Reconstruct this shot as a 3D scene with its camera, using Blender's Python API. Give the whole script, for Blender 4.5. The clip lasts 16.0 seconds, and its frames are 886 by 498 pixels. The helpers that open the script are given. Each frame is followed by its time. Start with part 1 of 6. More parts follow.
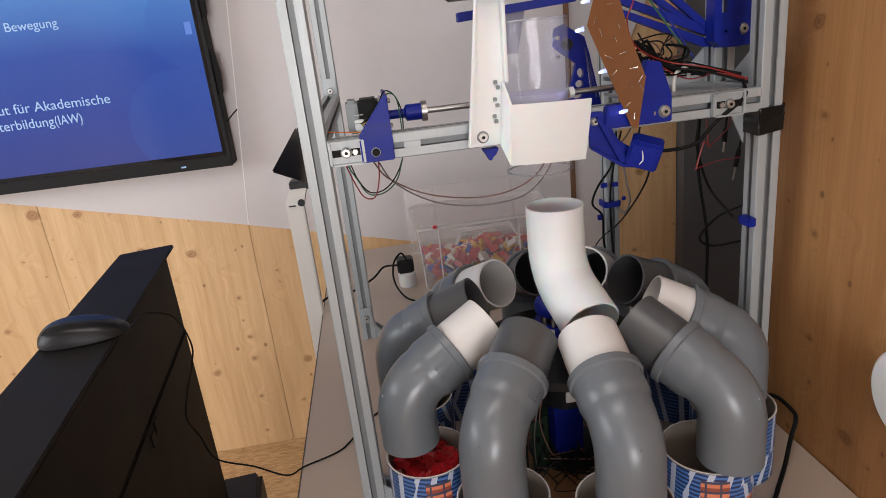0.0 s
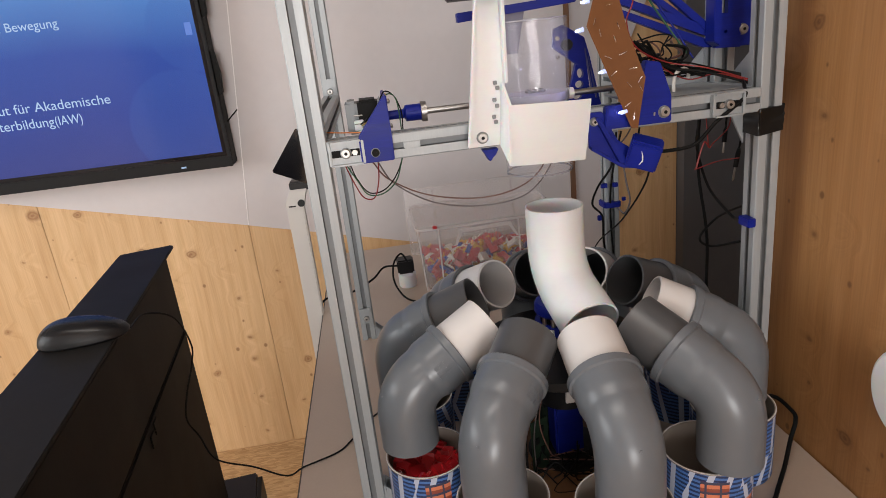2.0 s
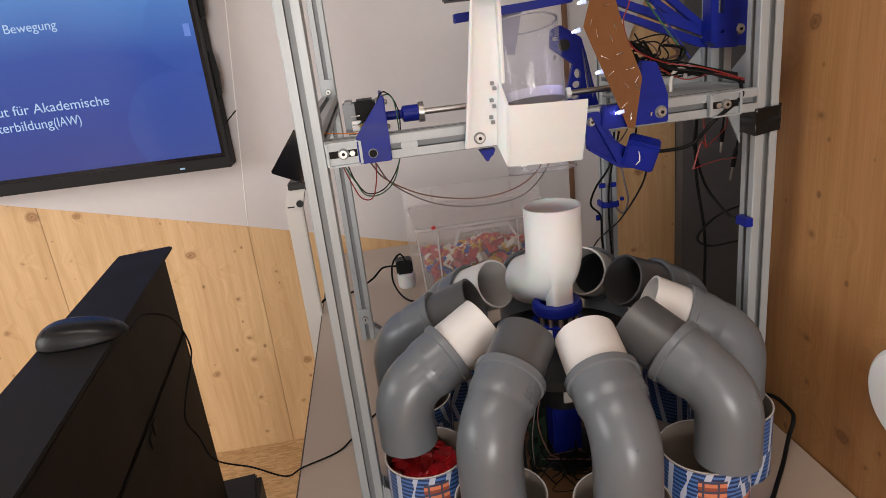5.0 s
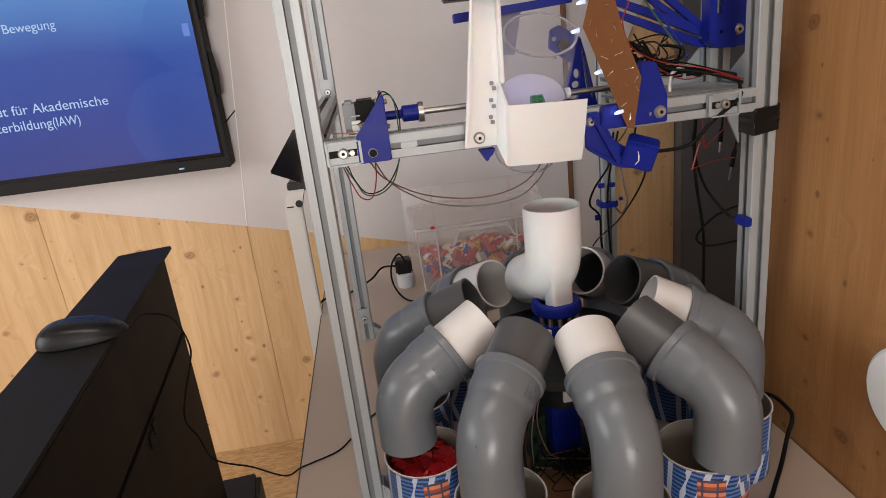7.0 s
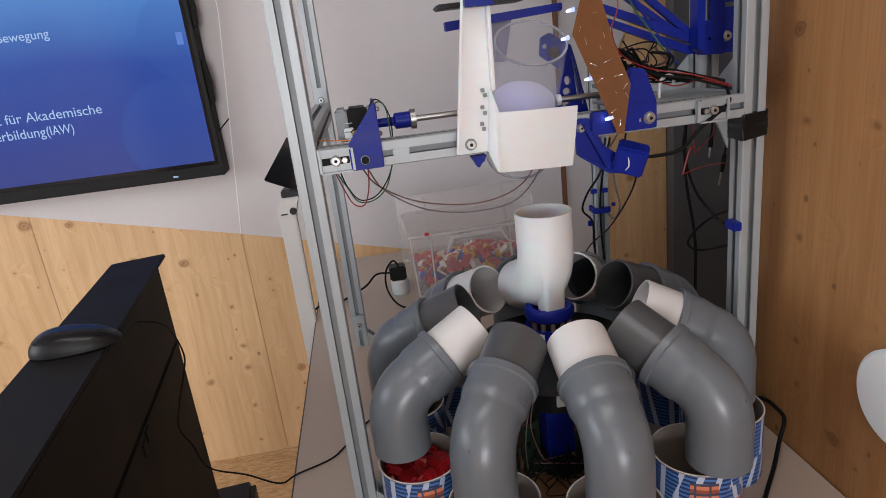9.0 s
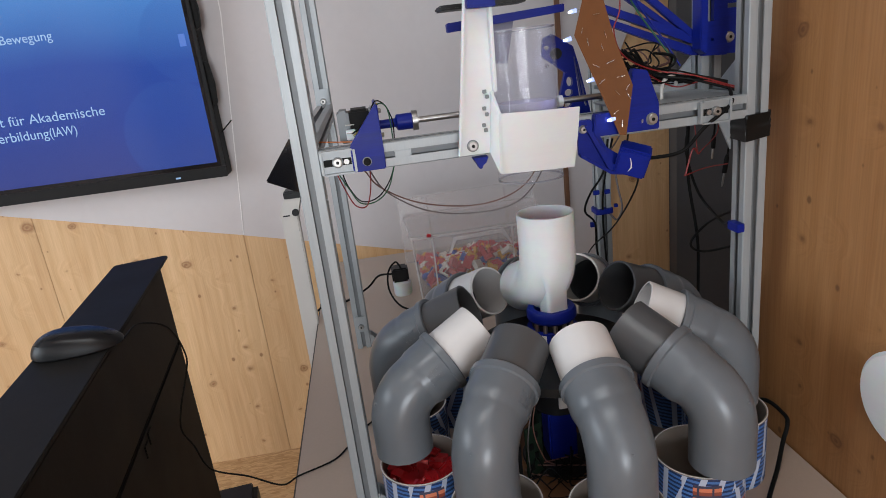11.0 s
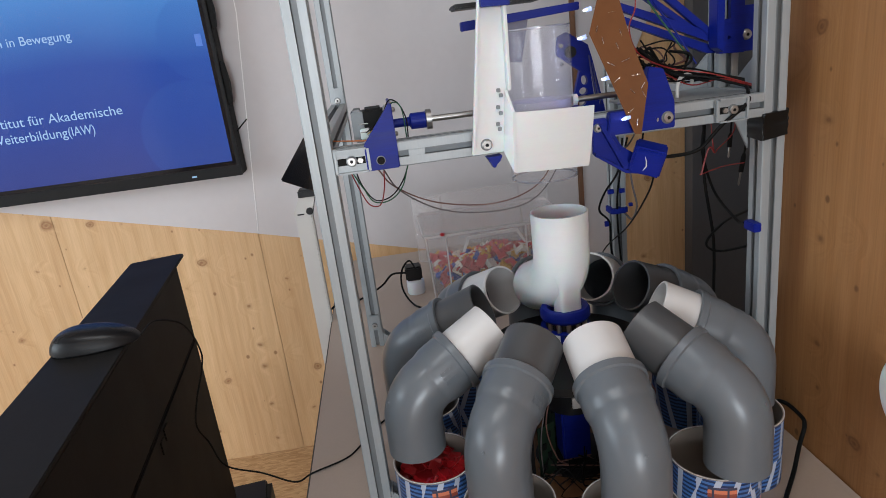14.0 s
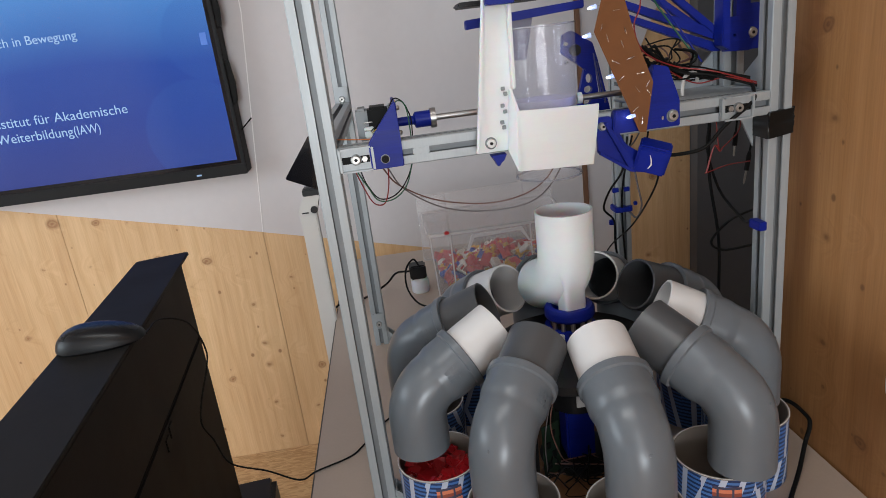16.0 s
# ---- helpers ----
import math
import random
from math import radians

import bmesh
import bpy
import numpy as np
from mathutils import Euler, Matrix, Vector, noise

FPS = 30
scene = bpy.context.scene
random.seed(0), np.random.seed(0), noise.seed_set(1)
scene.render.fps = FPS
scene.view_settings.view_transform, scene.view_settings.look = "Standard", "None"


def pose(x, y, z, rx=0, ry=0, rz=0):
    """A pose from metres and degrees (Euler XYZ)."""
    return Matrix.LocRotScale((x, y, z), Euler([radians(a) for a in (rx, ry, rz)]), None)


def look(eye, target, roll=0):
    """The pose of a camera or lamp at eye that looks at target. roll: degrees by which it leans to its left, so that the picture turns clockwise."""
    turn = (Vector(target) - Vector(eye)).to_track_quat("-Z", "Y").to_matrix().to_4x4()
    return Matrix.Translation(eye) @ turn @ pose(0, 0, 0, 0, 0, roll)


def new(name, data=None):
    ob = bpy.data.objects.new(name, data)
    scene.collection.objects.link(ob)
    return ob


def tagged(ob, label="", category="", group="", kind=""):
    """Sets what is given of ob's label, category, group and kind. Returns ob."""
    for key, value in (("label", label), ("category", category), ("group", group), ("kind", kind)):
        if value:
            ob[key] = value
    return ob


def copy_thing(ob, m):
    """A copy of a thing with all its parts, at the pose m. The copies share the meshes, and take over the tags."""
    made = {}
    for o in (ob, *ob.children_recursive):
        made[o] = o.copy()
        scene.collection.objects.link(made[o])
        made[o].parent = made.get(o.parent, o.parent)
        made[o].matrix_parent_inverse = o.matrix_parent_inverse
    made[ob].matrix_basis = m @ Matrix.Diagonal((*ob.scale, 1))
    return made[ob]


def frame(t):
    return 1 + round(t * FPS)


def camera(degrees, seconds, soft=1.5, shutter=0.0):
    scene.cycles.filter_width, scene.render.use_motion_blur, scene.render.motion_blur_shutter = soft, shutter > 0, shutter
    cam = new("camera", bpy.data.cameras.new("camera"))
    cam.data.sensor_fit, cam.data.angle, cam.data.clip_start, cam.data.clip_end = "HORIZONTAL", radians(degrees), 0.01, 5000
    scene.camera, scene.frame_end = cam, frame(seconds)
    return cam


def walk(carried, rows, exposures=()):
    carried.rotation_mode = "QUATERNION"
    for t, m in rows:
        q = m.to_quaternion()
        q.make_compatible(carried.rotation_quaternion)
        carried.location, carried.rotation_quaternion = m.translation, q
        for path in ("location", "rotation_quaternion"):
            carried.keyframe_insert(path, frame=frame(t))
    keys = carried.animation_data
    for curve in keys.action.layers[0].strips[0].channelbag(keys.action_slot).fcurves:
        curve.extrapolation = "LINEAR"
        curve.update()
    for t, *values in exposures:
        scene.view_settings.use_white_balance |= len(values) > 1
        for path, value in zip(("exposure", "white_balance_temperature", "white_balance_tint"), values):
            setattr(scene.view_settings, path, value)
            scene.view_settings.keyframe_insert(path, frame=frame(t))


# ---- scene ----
cam = camera(70.1, 16.0, soft=0.9, shutter=0.5)
PATH = [
    (0, (-0.001, 0.007, 1.361), (0.17, 1.896, 0.728), -6.5),
    (0.5, (-0.001, 0.007, 1.361), (0.17, 1.896, 0.728), -6.5),
    (1, (0.0, 0.007, 1.361), (0.17, 1.897, 0.729), -6.5),
    (1.5, (0.0, 0.006, 1.361), (0.17, 1.896, 0.729), -6.5),
    (2, (0.0, 0.007, 1.361), (0.17, 1.897, 0.729), -6.5),
    (2.5, (0.0, 0.007, 1.361), (0.17, 1.897, 0.73), -6.6),
    (3, (-0.001, 0.007, 1.362), (0.171, 1.896, 0.729), -6.6),
    (3.5, (0.0, 0.006, 1.361), (0.171, 1.896, 0.73), -6.6),
    (4, (0.001, 0.006, 1.361), (0.171, 1.897, 0.73), -6.6),
    (6.5, (0.003, 0.004, 1.361), (0.176, 1.894, 0.73), -6.7),
    (7, (0.001, 0.004, 1.361), (0.176, 1.894, 0.73), -6.6),
    (7.5, (0.001, 0.002, 1.361), (0.18, 1.892, 0.732), -6.7),
    (8, (0.004, -0.001, 1.36), (0.186, 1.891, 0.738), -6.9),
    (8.5, (0.004, -0.001, 1.361), (0.191, 1.893, 0.744), -6.9),
    (9, (0.004, -0.001, 1.361), (0.196, 1.893, 0.749), -6.8),
    (11.5, (0.005, 0.0, 1.361), (0.186, 1.897, 0.755), -6.9),
    (12, (0.005, -0.001, 1.36), (0.182, 1.897, 0.756), -6.9),
    (12.5, (0.004, 0.0, 1.361), (0.175, 1.898, 0.755), -6.9),
    (13, (0.005, 0.0, 1.361), (0.163, 1.899, 0.756), -7.0),
    (13.5, (0.005, 0.0, 1.361), (0.154, 1.9, 0.755), -7.0),
    (14, (0.005, 0.0, 1.361), (0.147, 1.9, 0.755), -7.1),
    (14.5, (0.005, 0.0, 1.361), (0.142, 1.901, 0.754), -7.2),
    (15, (0.005, -0.001, 1.361), (0.138, 1.9, 0.754), -7.2),
    (15.5, (0.005, 0.0, 1.36), (0.136, 1.901, 0.754), -7.2),
    (16, (0.005, 0.0, 1.361), (0.133, 1.901, 0.752), -7.2),
]
walk(cam, [(t, look(eye, target, roll)) for t, eye, target, roll in PATH],
     exposures=[(0, 0.07, 6500, 10), (1.5, 0.06, 6650, 10), (2.5, 0.06, 6800, 11), (4.2, 0.06, 6850, 11), (6.3, 0.05, 6950, 11), (7.5, 0.01, 6700, 11), (8.5, -0.06, 6350, 10), (9.2, -0.10, 6200, 10), (11.3, -0.09, 6000, 6), (13.0, -0.07, 5900, 5), (16, -0.05, 6050, 5)])

# ---- world and light ----
world = bpy.data.worlds.new("daylight")
scene.world = world
world.use_nodes = True
_n = world.node_tree.nodes
_sky = _n.new("ShaderNodeTexSky")
_sky.sky_type, _sky.sun_disc = "NISHITA", False
_sky.sun_elevation, _sky.sun_rotation = radians(40), radians(200)
world.node_tree.links.new(_sky.outputs[0], _n["Background"].inputs[0])
_n["Background"].inputs[1].default_value = 0.12


def area(name, m, sx, sy, watts, colour):
    d = bpy.data.lights.new(name, "AREA")
    d.shape, d.size, d.size_y, d.energy, d.color = "RECTANGLE", sx, sy, watts, colour
    ob = new(name, d)
    ob.matrix_world = m
    return ob


# daylight in the two window openings, behind the camera and at its left
area("window_light_south", look((-0.35, -5.3, 1.40), (-0.25, 1.0, 0.9)), 2.0, 1.5, 156, (0.97, 0.97, 0.99))
area("window_light_west", look((-2.75, 0.3, 1.55), (0.2, 1.0, 0.9)), 1.6, 1.2, 38, (0.93, 0.97, 1.0))

# fill light from overhead, added to brighten table and pipes; no such lamp in view
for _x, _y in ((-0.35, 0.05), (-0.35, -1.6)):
    area("added_ceiling_fill_light", look((_x, _y, 2.555), (_x, _y + 0.001, 0.0)), 1.15, 0.28, 9.5, (1.0, 0.95, 0.90))


# light of the diodes on the circuit board, aimed into the clear tube
for _x, _z in ((0.252, 1.351), (0.279, 1.301), (0.302, 1.251), (0.261, 1.382)):
    _d = bpy.data.lights.new("diode_light", "SPOT")
    _d.energy, _d.color, _d.spot_size, _d.spot_blend, _d.shadow_soft_size = 0.075, (0.42, 0.46, 1.0), radians(60), 0.9, 0.002
    new("diode_light", _d).matrix_world = look((_x, 0.768, _z), (0.180, 0.85, 1.277))


# ---- materials ----
def mat(name, col, rough=0.5, metal=0.0, grain=0.0, scale=60.0, bump=0.0, col2=None, stretch=(1, 1, 1), spec=0.5, coat=0.0, sss=0.0):
    """Plain surface with colour mottling at two scales and a fine bump."""
    m = bpy.data.materials.new(name)
    m.use_nodes = True
    nt = m.node_tree
    b = nt.nodes["Principled BSDF"]
    b.inputs["Roughness"].default_value = rough
    b.inputs["Metallic"].default_value = metal
    b.inputs["Specular IOR Level"].default_value = spec
    b.inputs["Coat Weight"].default_value = coat
    b.inputs["Base Color"].default_value = (*col, 1)
    if sss:
        b.inputs["Subsurface Weight"].default_value, b.inputs["Subsurface Scale"].default_value = sss, 0.008
    if grain or bump:
        tc = nt.nodes.new("ShaderNodeTexCoord")
        mp = nt.nodes.new("ShaderNodeMapping")
        mp.inputs["Scale"].default_value = stretch
        nt.links.new(tc.outputs["Object"], mp.inputs[0])
        n1 = nt.nodes.new("ShaderNodeTexNoise")
        n1.inputs["Scale"].default_value, n1.inputs["Detail"].default_value = scale, 6
        n2 = nt.nodes.new("ShaderNodeTexNoise")
        n2.inputs["Scale"].default_value, n2.inputs["Detail"].default_value = scale / 9, 3
        for n in (n1, n2):
            nt.links.new(mp.outputs[0], n.inputs["Vector"])
        ad = nt.nodes.new("ShaderNodeMath")
        ad.operation = "ADD"
        nt.links.new(n1.outputs[0], ad.inputs[0])
        nt.links.new(n2.outputs[0], ad.inputs[1])
        rp = nt.nodes.new("ShaderNodeValToRGB")
        rp.color_ramp.elements[0].position, rp.color_ramp.elements[1].position = 0.3, 0.7
        c2 = col2 or tuple(c * (1 - grain) for c in col)
        rp.color_ramp.elements[0].color = (*c2, 1)
        rp.color_ramp.elements[1].color = (*col, 1)
        hf = nt.nodes.new("ShaderNodeMath")
        hf.operation = "MULTIPLY"
        hf.inputs[1].default_value = 0.5
        nt.links.new(ad.outputs[0], hf.inputs[0])
        nt.links.new(hf.outputs[0], rp.inputs[0])
        nt.links.new(rp.outputs[0], b.inputs["Base Color"])
        mr = nt.nodes.new("ShaderNodeMapRange")
        mr.inputs["To Min"].default_value, mr.inputs["To Max"].default_value = max(rough - 0.08, 0.03), min(rough + 0.1, 1)
        nt.links.new(n2.outputs[0], mr.inputs[0])
        nt.links.new(mr.outputs[0], b.inputs["Roughness"])
        if bump:
            bp = nt.nodes.new("ShaderNodeBump")
            bp.inputs["Strength"].default_value, bp.inputs["Distance"].default_value = bump, 0.001
            nt.links.new(n1.outputs[0], bp.inputs["Height"])
            nt.links.new(bp.outputs[0], b.inputs["Normal"])
    return m


def wood_mat(name, light, dark, knot, across="x", knots=5.0, fibre=0.5):
    """Spruce panel: upright grain lines, slow tone changes from board to board, scattered dark knots."""
    m = bpy.data.materials.new(name)
    m.use_nodes = True
    nt = m.node_tree
    L, N = nt.links.new, nt.nodes.new
    b = nt.nodes["Principled BSDF"]
    b.inputs["Roughness"].default_value = 0.55
    tc = N("ShaderNodeTexCoord")
    sep = N("ShaderNodeSeparateXYZ")
    L(tc.outputs["Object"], sep.inputs[0])
    u = sep.outputs[0] if across == "x" else sep.outputs[1]
    # warp so that the grain wavers
    cmb = N("ShaderNodeCombineXYZ")
    L(u, cmb.inputs[0])
    L(sep.outputs[2], cmb.inputs[1])
    wn = N("ShaderNodeTexNoise")
    wn.inputs["Scale"].default_value, wn.inputs["Detail"].default_value = 2.2, 2
    L(cmb.outputs[0], wn.inputs["Vector"])
    mp = N("ShaderNodeMapping")
    mp.inputs["Scale"].default_value = (70, 1.6, 1)
    L(cmb.outputs[0], mp.inputs[0])
    mix = N("ShaderNodeMixRGB")
    mix.blend_type, mix.inputs[0].default_value = "ADD", 1.0
    sc = N("ShaderNodeVectorMath")
    sc.operation = "SCALE"
    sc.inputs["Scale"].default_value = 3.5
    L(wn.outputs["Color"], sc.inputs[0])
    L(mp.outputs[0], mix.inputs[1])
    L(sc.outputs[0], mix.inputs[2])
    gr = N("ShaderNodeTexNoise")
    gr.inputs["Scale"].default_value, gr.inputs["Detail"].default_value, gr.inputs["Roughness"].default_value = 1.0, 5, 0.65
    rp = N("ShaderNodeValToRGB")
    rp.color_ramp.elements[0].position, rp.color_ramp.elements[1].position = 0.3, 0.68
    rp.color_ramp.elements[0].color, rp.color_ramp.elements[1].color = (*dark, 1), (*light, 1)
    L(gr.outputs[0], rp.inputs[0])
    # broad tone
    br = N("ShaderNodeTexNoise")
    br.inputs["Scale"].default_value = 1.0
    mp2 = N("ShaderNodeMapping")
    mp2.inputs["Scale"].default_value = (9, 0.7, 1)
    L(cmb.outputs[0], mp2.inputs[0])
    L(mp2.outputs[0], br.inputs["Vector"])
    tone = N("ShaderNodeMixRGB")
    tone.blend_type = "MULTIPLY"
    tone.inputs[0].default_value = 0.45
    trp = N("ShaderNodeValToRGB")
    trp.color_ramp.elements[0].position, trp.color_ramp.elements[1].position = 0.35, 0.65
    trp.color_ramp.elements[0].color, trp.color_ramp.elements[1].color = (0.78, 0.7, 0.62, 1), (1, 1, 1, 1)
    L(br.outputs[0], trp.inputs[0])
    L(rp.outputs[0], tone.inputs[1])
    L(trp.outputs[0], tone.inputs[2])
    # fine fibre lines
    mpf = N("ShaderNodeMapping")
    mpf.inputs["Scale"].default_value = (330, 7, 1)
    L(cmb.outputs[0], mpf.inputs[0])
    ff = N("ShaderNodeTexNoise")
    ff.inputs["Scale"].default_value, ff.inputs["Detail"].default_value = 1.0, 3
    L(mpf.outputs[0], ff.inputs["Vector"])
    frp = N("ShaderNodeValToRGB")
    frp.color_ramp.elements[0].position, frp.color_ramp.elements[1].position = 0.30, 0.62
    frp.color_ramp.elements[0].color, frp.color_ramp.elements[1].color = (0.70, 0.62, 0.54, 1), (1, 1, 1, 1)
    L(ff.outputs[0], frp.inputs[0])
    fine = N("ShaderNodeMixRGB")
    fine.blend_type, fine.inputs[0].default_value = "MULTIPLY", fibre
    L(tone.outputs[0], fine.inputs[1])
    L(frp.outputs[0], fine.inputs[2])
    # knots
    mp3 = N("ShaderNodeMapping")
    mp3.inputs["Scale"].default_value = (knots * 1.0, knots * 1.25, 1)
    L(cmb.outputs[0], mp3.inputs[0])
    vo = N("ShaderNodeTexVoronoi")
    vo.voronoi_dimensions = "2D"
    vo.inputs["Scale"].default_value, vo.inputs["Randomness"].default_value = 1.0, 1.0
    wob = N("ShaderNodeMixRGB")
    wob.blend_type, wob.inputs[0].default_value = "LINEAR_LIGHT", 0.07
    kn = N("ShaderNodeTexNoise")
    kn.inputs["Scale"].default_value = 25
    L(cmb.outputs[0], kn.inputs["Vector"])
    L(mp3.outputs[0], wob.inputs[1])
    L(kn.outputs["Color"], wob.inputs[2])
    L(wob.outputs[0], vo.inputs["Vector"])
    # the grain bends round the knots
    near = N("ShaderNodeMapRange")
    near.inputs["From Min"].default_value, near.inputs["From Max"].default_value = 0.0, 0.32
    near.inputs["To Min"].default_value, near.inputs["To Max"].default_value = 3.2, 0.0
    L(vo.outputs["Distance"], near.inputs[0])
    nv = N("ShaderNodeCombineXYZ")
    L(near.outputs[0], nv.inputs[0])
    bend = N("ShaderNodeVectorMath")
    L(mix.outputs[0], bend.inputs[0])
    L(nv.outputs[0], bend.inputs[1])
    L(bend.outputs[0], gr.inputs["Vector"])
    # knot size differs from cell to cell
    sz = N("ShaderNodeSeparateColor")
    L(vo.outputs["Color"], sz.inputs[0])
    szr = N("ShaderNodeMapRange")
    szr.inputs["To Min"].default_value, szr.inputs["To Max"].default_value = -0.09, 0.135
    L(sz.outputs[0], szr.inputs[0])
    sub = N("ShaderNodeMath")
    sub.operation = "SUBTRACT"
    L(vo.outputs["Distance"], sub.inputs[0])
    L(szr.outputs[0], sub.inputs[1])
    # dark heart, reddish ring and a pale halo with faint rings of its own
    pos = N("ShaderNodeMapRange")
    pos.inputs["From Min"].default_value, pos.inputs["From Max"].default_value = -0.08, 0.12
    L(sub.outputs[0], pos.inputs[0])
    krp = N("ShaderNodeValToRGB")
    ke = krp.color_ramp.elements
    ke[0].position, ke[0].color = 0.0, (0.92, 0.92, 0.92, 1)
    ke[1].position, ke[1].color = 0.70, (0, 0, 0, 1)
    for ps, v in ((0.33, 0.80), (0.40, 0.50), (0.48, 0.20)):
        ke.new(ps).color = (v, v, v, 1)
    L(pos.outputs[0], krp.inputs[0])
    rings = N("ShaderNodeMath")
    rings.operation = "MULTIPLY"
    rings.inputs[1].default_value = 95.0
    L(vo.outputs["Distance"], rings.inputs[0])
    sine = N("ShaderNodeMath")
    sine.operation = "SINE"
    L(rings.outputs[0], sine.inputs[0])
    swing = N("ShaderNodeMapRange")
    swing.inputs["From Min"].default_value = -1.0
    swing.inputs["To Min"].default_value, swing.inputs["To Max"].default_value = 0.65, 1.0
    L(sine.outputs[0], swing.inputs[0])
    kf = N("ShaderNodeMath")
    kf.operation = "MULTIPLY"
    L(krp.outputs[0], kf.inputs[0])
    L(swing.outputs[0], kf.inputs[1])
    # growth rings cut at a slant: long wavering lines
    mpw = N("ShaderNodeMapping")
    mpw.inputs["Scale"].default_value = (1.0, 0.10, 1)
    L(cmb.outputs[0], mpw.inputs[0])
    wav = N("ShaderNodeTexWave")
    wav.wave_type, wav.bands_direction = "BANDS", "X"
    wav.inputs["Scale"].default_value, wav.inputs["Distortion"].default_value = 6.0, 12.0
    wav.inputs["Detail"].default_value, wav.inputs["Detail Scale"].default_value = 2.0, 0.8
    L(mpw.outputs[0], wav.inputs["Vector"])
    wrp = N("ShaderNodeValToRGB")
    wrp.color_ramp.elements[0].position, wrp.color_ramp.elements[1].position = 0.0, 0.35
    wrp.color_ramp.elements[0].color, wrp.color_ramp.elements[1].color = (0.84, 0.74, 0.62, 1), (1, 1, 1, 1)
    L(wav.outputs["Fac"], wrp.inputs[0])
    ringed = N("ShaderNodeMixRGB")
    ringed.blend_type, ringed.inputs[0].default_value = "MULTIPLY", 0.30
    L(fine.outputs[0], ringed.inputs[1])
    L(wrp.outputs[0], ringed.inputs[2])
    # pin knots
    mp4 = N("ShaderNodeMapping")
    mp4.inputs["Scale"].default_value = (knots * 1.5, knots * 1.2, 1)
    mp4.inputs["Location"].default_value = (3.7, 1.9, 0)
    L(cmb.outputs[0], mp4.inputs[0])
    vp = N("ShaderNodeTexVoronoi")
    vp.voronoi_dimensions = "2D"
    vp.inputs["Scale"].default_value = 1.0
    L(mp4.outputs[0], vp.inputs["Vector"])
    sp_ = N("ShaderNodeSeparateColor")
    L(vp.outputs["Color"], sp_.inputs[0])
    spr = N("ShaderNodeMapRange")
    spr.inputs["To Min"].default_value, spr.inputs["To Max"].default_value = -0.07, 0.04
    L(sp_.outputs[1], spr.inputs[0])
    sub2 = N("ShaderNodeMath")
    sub2.operation = "SUBTRACT"
    L(vp.outputs["Distance"], sub2.inputs[0])
    L(spr.outputs[0], sub2.inputs[1])
    prp = N("ShaderNodeValToRGB")
    prp.color_ramp.elements[0].position, prp.color_ramp.elements[1].position = 0.0, 0.035
    prp.color_ramp.elements[0].color, prp.color_ramp.elements[1].color = (0.8, 0.8, 0.8, 1), (0, 0, 0, 1)
    L(sub2.outputs[0], prp.inputs[0])
    pins = N("ShaderNodeMixRGB")
    pins.inputs[2].default_value = (*[c * 0.9 for c in knot], 1)
    L(prp.outputs[0], pins.inputs[0])
    L(ringed.outputs[0], pins.inputs[1])
    # mottled knot colour
    kcol = N("ShaderNodeMixRGB")
    kcol.inputs[1].default_value, kcol.inputs[2].default_value = (*[c * 0.6 for c in knot], 1), (*[c * 1.5 for c in knot], 1)
    kno = N("ShaderNodeTexNoise")
    kno.inputs["Scale"].default_value = 160
    L(cmb.outputs[0], kno.inputs["Vector"])
    L(kno.outputs[0], kcol.inputs[0])
    kmx = N("ShaderNodeMixRGB")
    L(kcol.outputs[0], kmx.inputs[2])
    L(kf.outputs[0], kmx.inputs[0])
    L(pins.outputs[0], kmx.inputs[1])
    L(kmx.outputs[0], b.inputs["Base Color"])
    bp = N("ShaderNodeBump")
    bp.inputs["Strength"].default_value, bp.inputs["Distance"].default_value = 0.25, 0.001
    L(gr.outputs[0], bp.inputs["Height"])
    L(bp.outputs[0], b.inputs["Normal"])
    return m


def glass_mat(name, tint, rough=0.02, clear=0.8, gloss=0.03, pass_=None):
    """Thin clear plastic: mostly see-through, with real gloss."""
    m = bpy.data.materials.new(name)
    m.use_nodes = True
    nt = m.node_tree
    L, N = nt.links.new, nt.nodes.new
    out = nt.nodes["Material Output"]
    b = nt.nodes["Principled BSDF"]
    b.inputs["Base Color"].default_value = (*tint, 1)
    b.inputs["Roughness"].default_value = rough
    tr = N("ShaderNodeBsdfTransparent")
    tr.inputs[0].default_value = (*[pass_ or 0.5 + 0.5 * c for c in tint], 1)
    mx = N("ShaderNodeMixShader")
    lw = N("ShaderNodeLayerWeight")
    pw = N("ShaderNodeMath")
    pw.operation = "POWER"
    pw.inputs[1].default_value = 4.0
    L(lw.outputs["Facing"], pw.inputs[0])
    fr = N("ShaderNodeMath")
    fr.operation = "MULTIPLY_ADD"
    fr.inputs[1].default_value, fr.inputs[2].default_value = 0.30, gloss
    L(pw.outputs[0], fr.inputs[0])
    gl = N("ShaderNodeBsdfGlossy")
    gl.inputs["Roughness"].default_value = rough
    mx2 = N("ShaderNodeMixShader")
    L(fr.outputs[0], mx2.inputs[0])
    mx.inputs[0].default_value = clear
    L(b.outputs[0], mx.inputs[1])
    L(tr.outputs[0], mx.inputs[2])
    L(mx.outputs[0], mx2.inputs[1])
    L(gl.outputs[0], mx2.inputs[2])
    L(mx2.outputs[0], out.inputs[0])
    return m


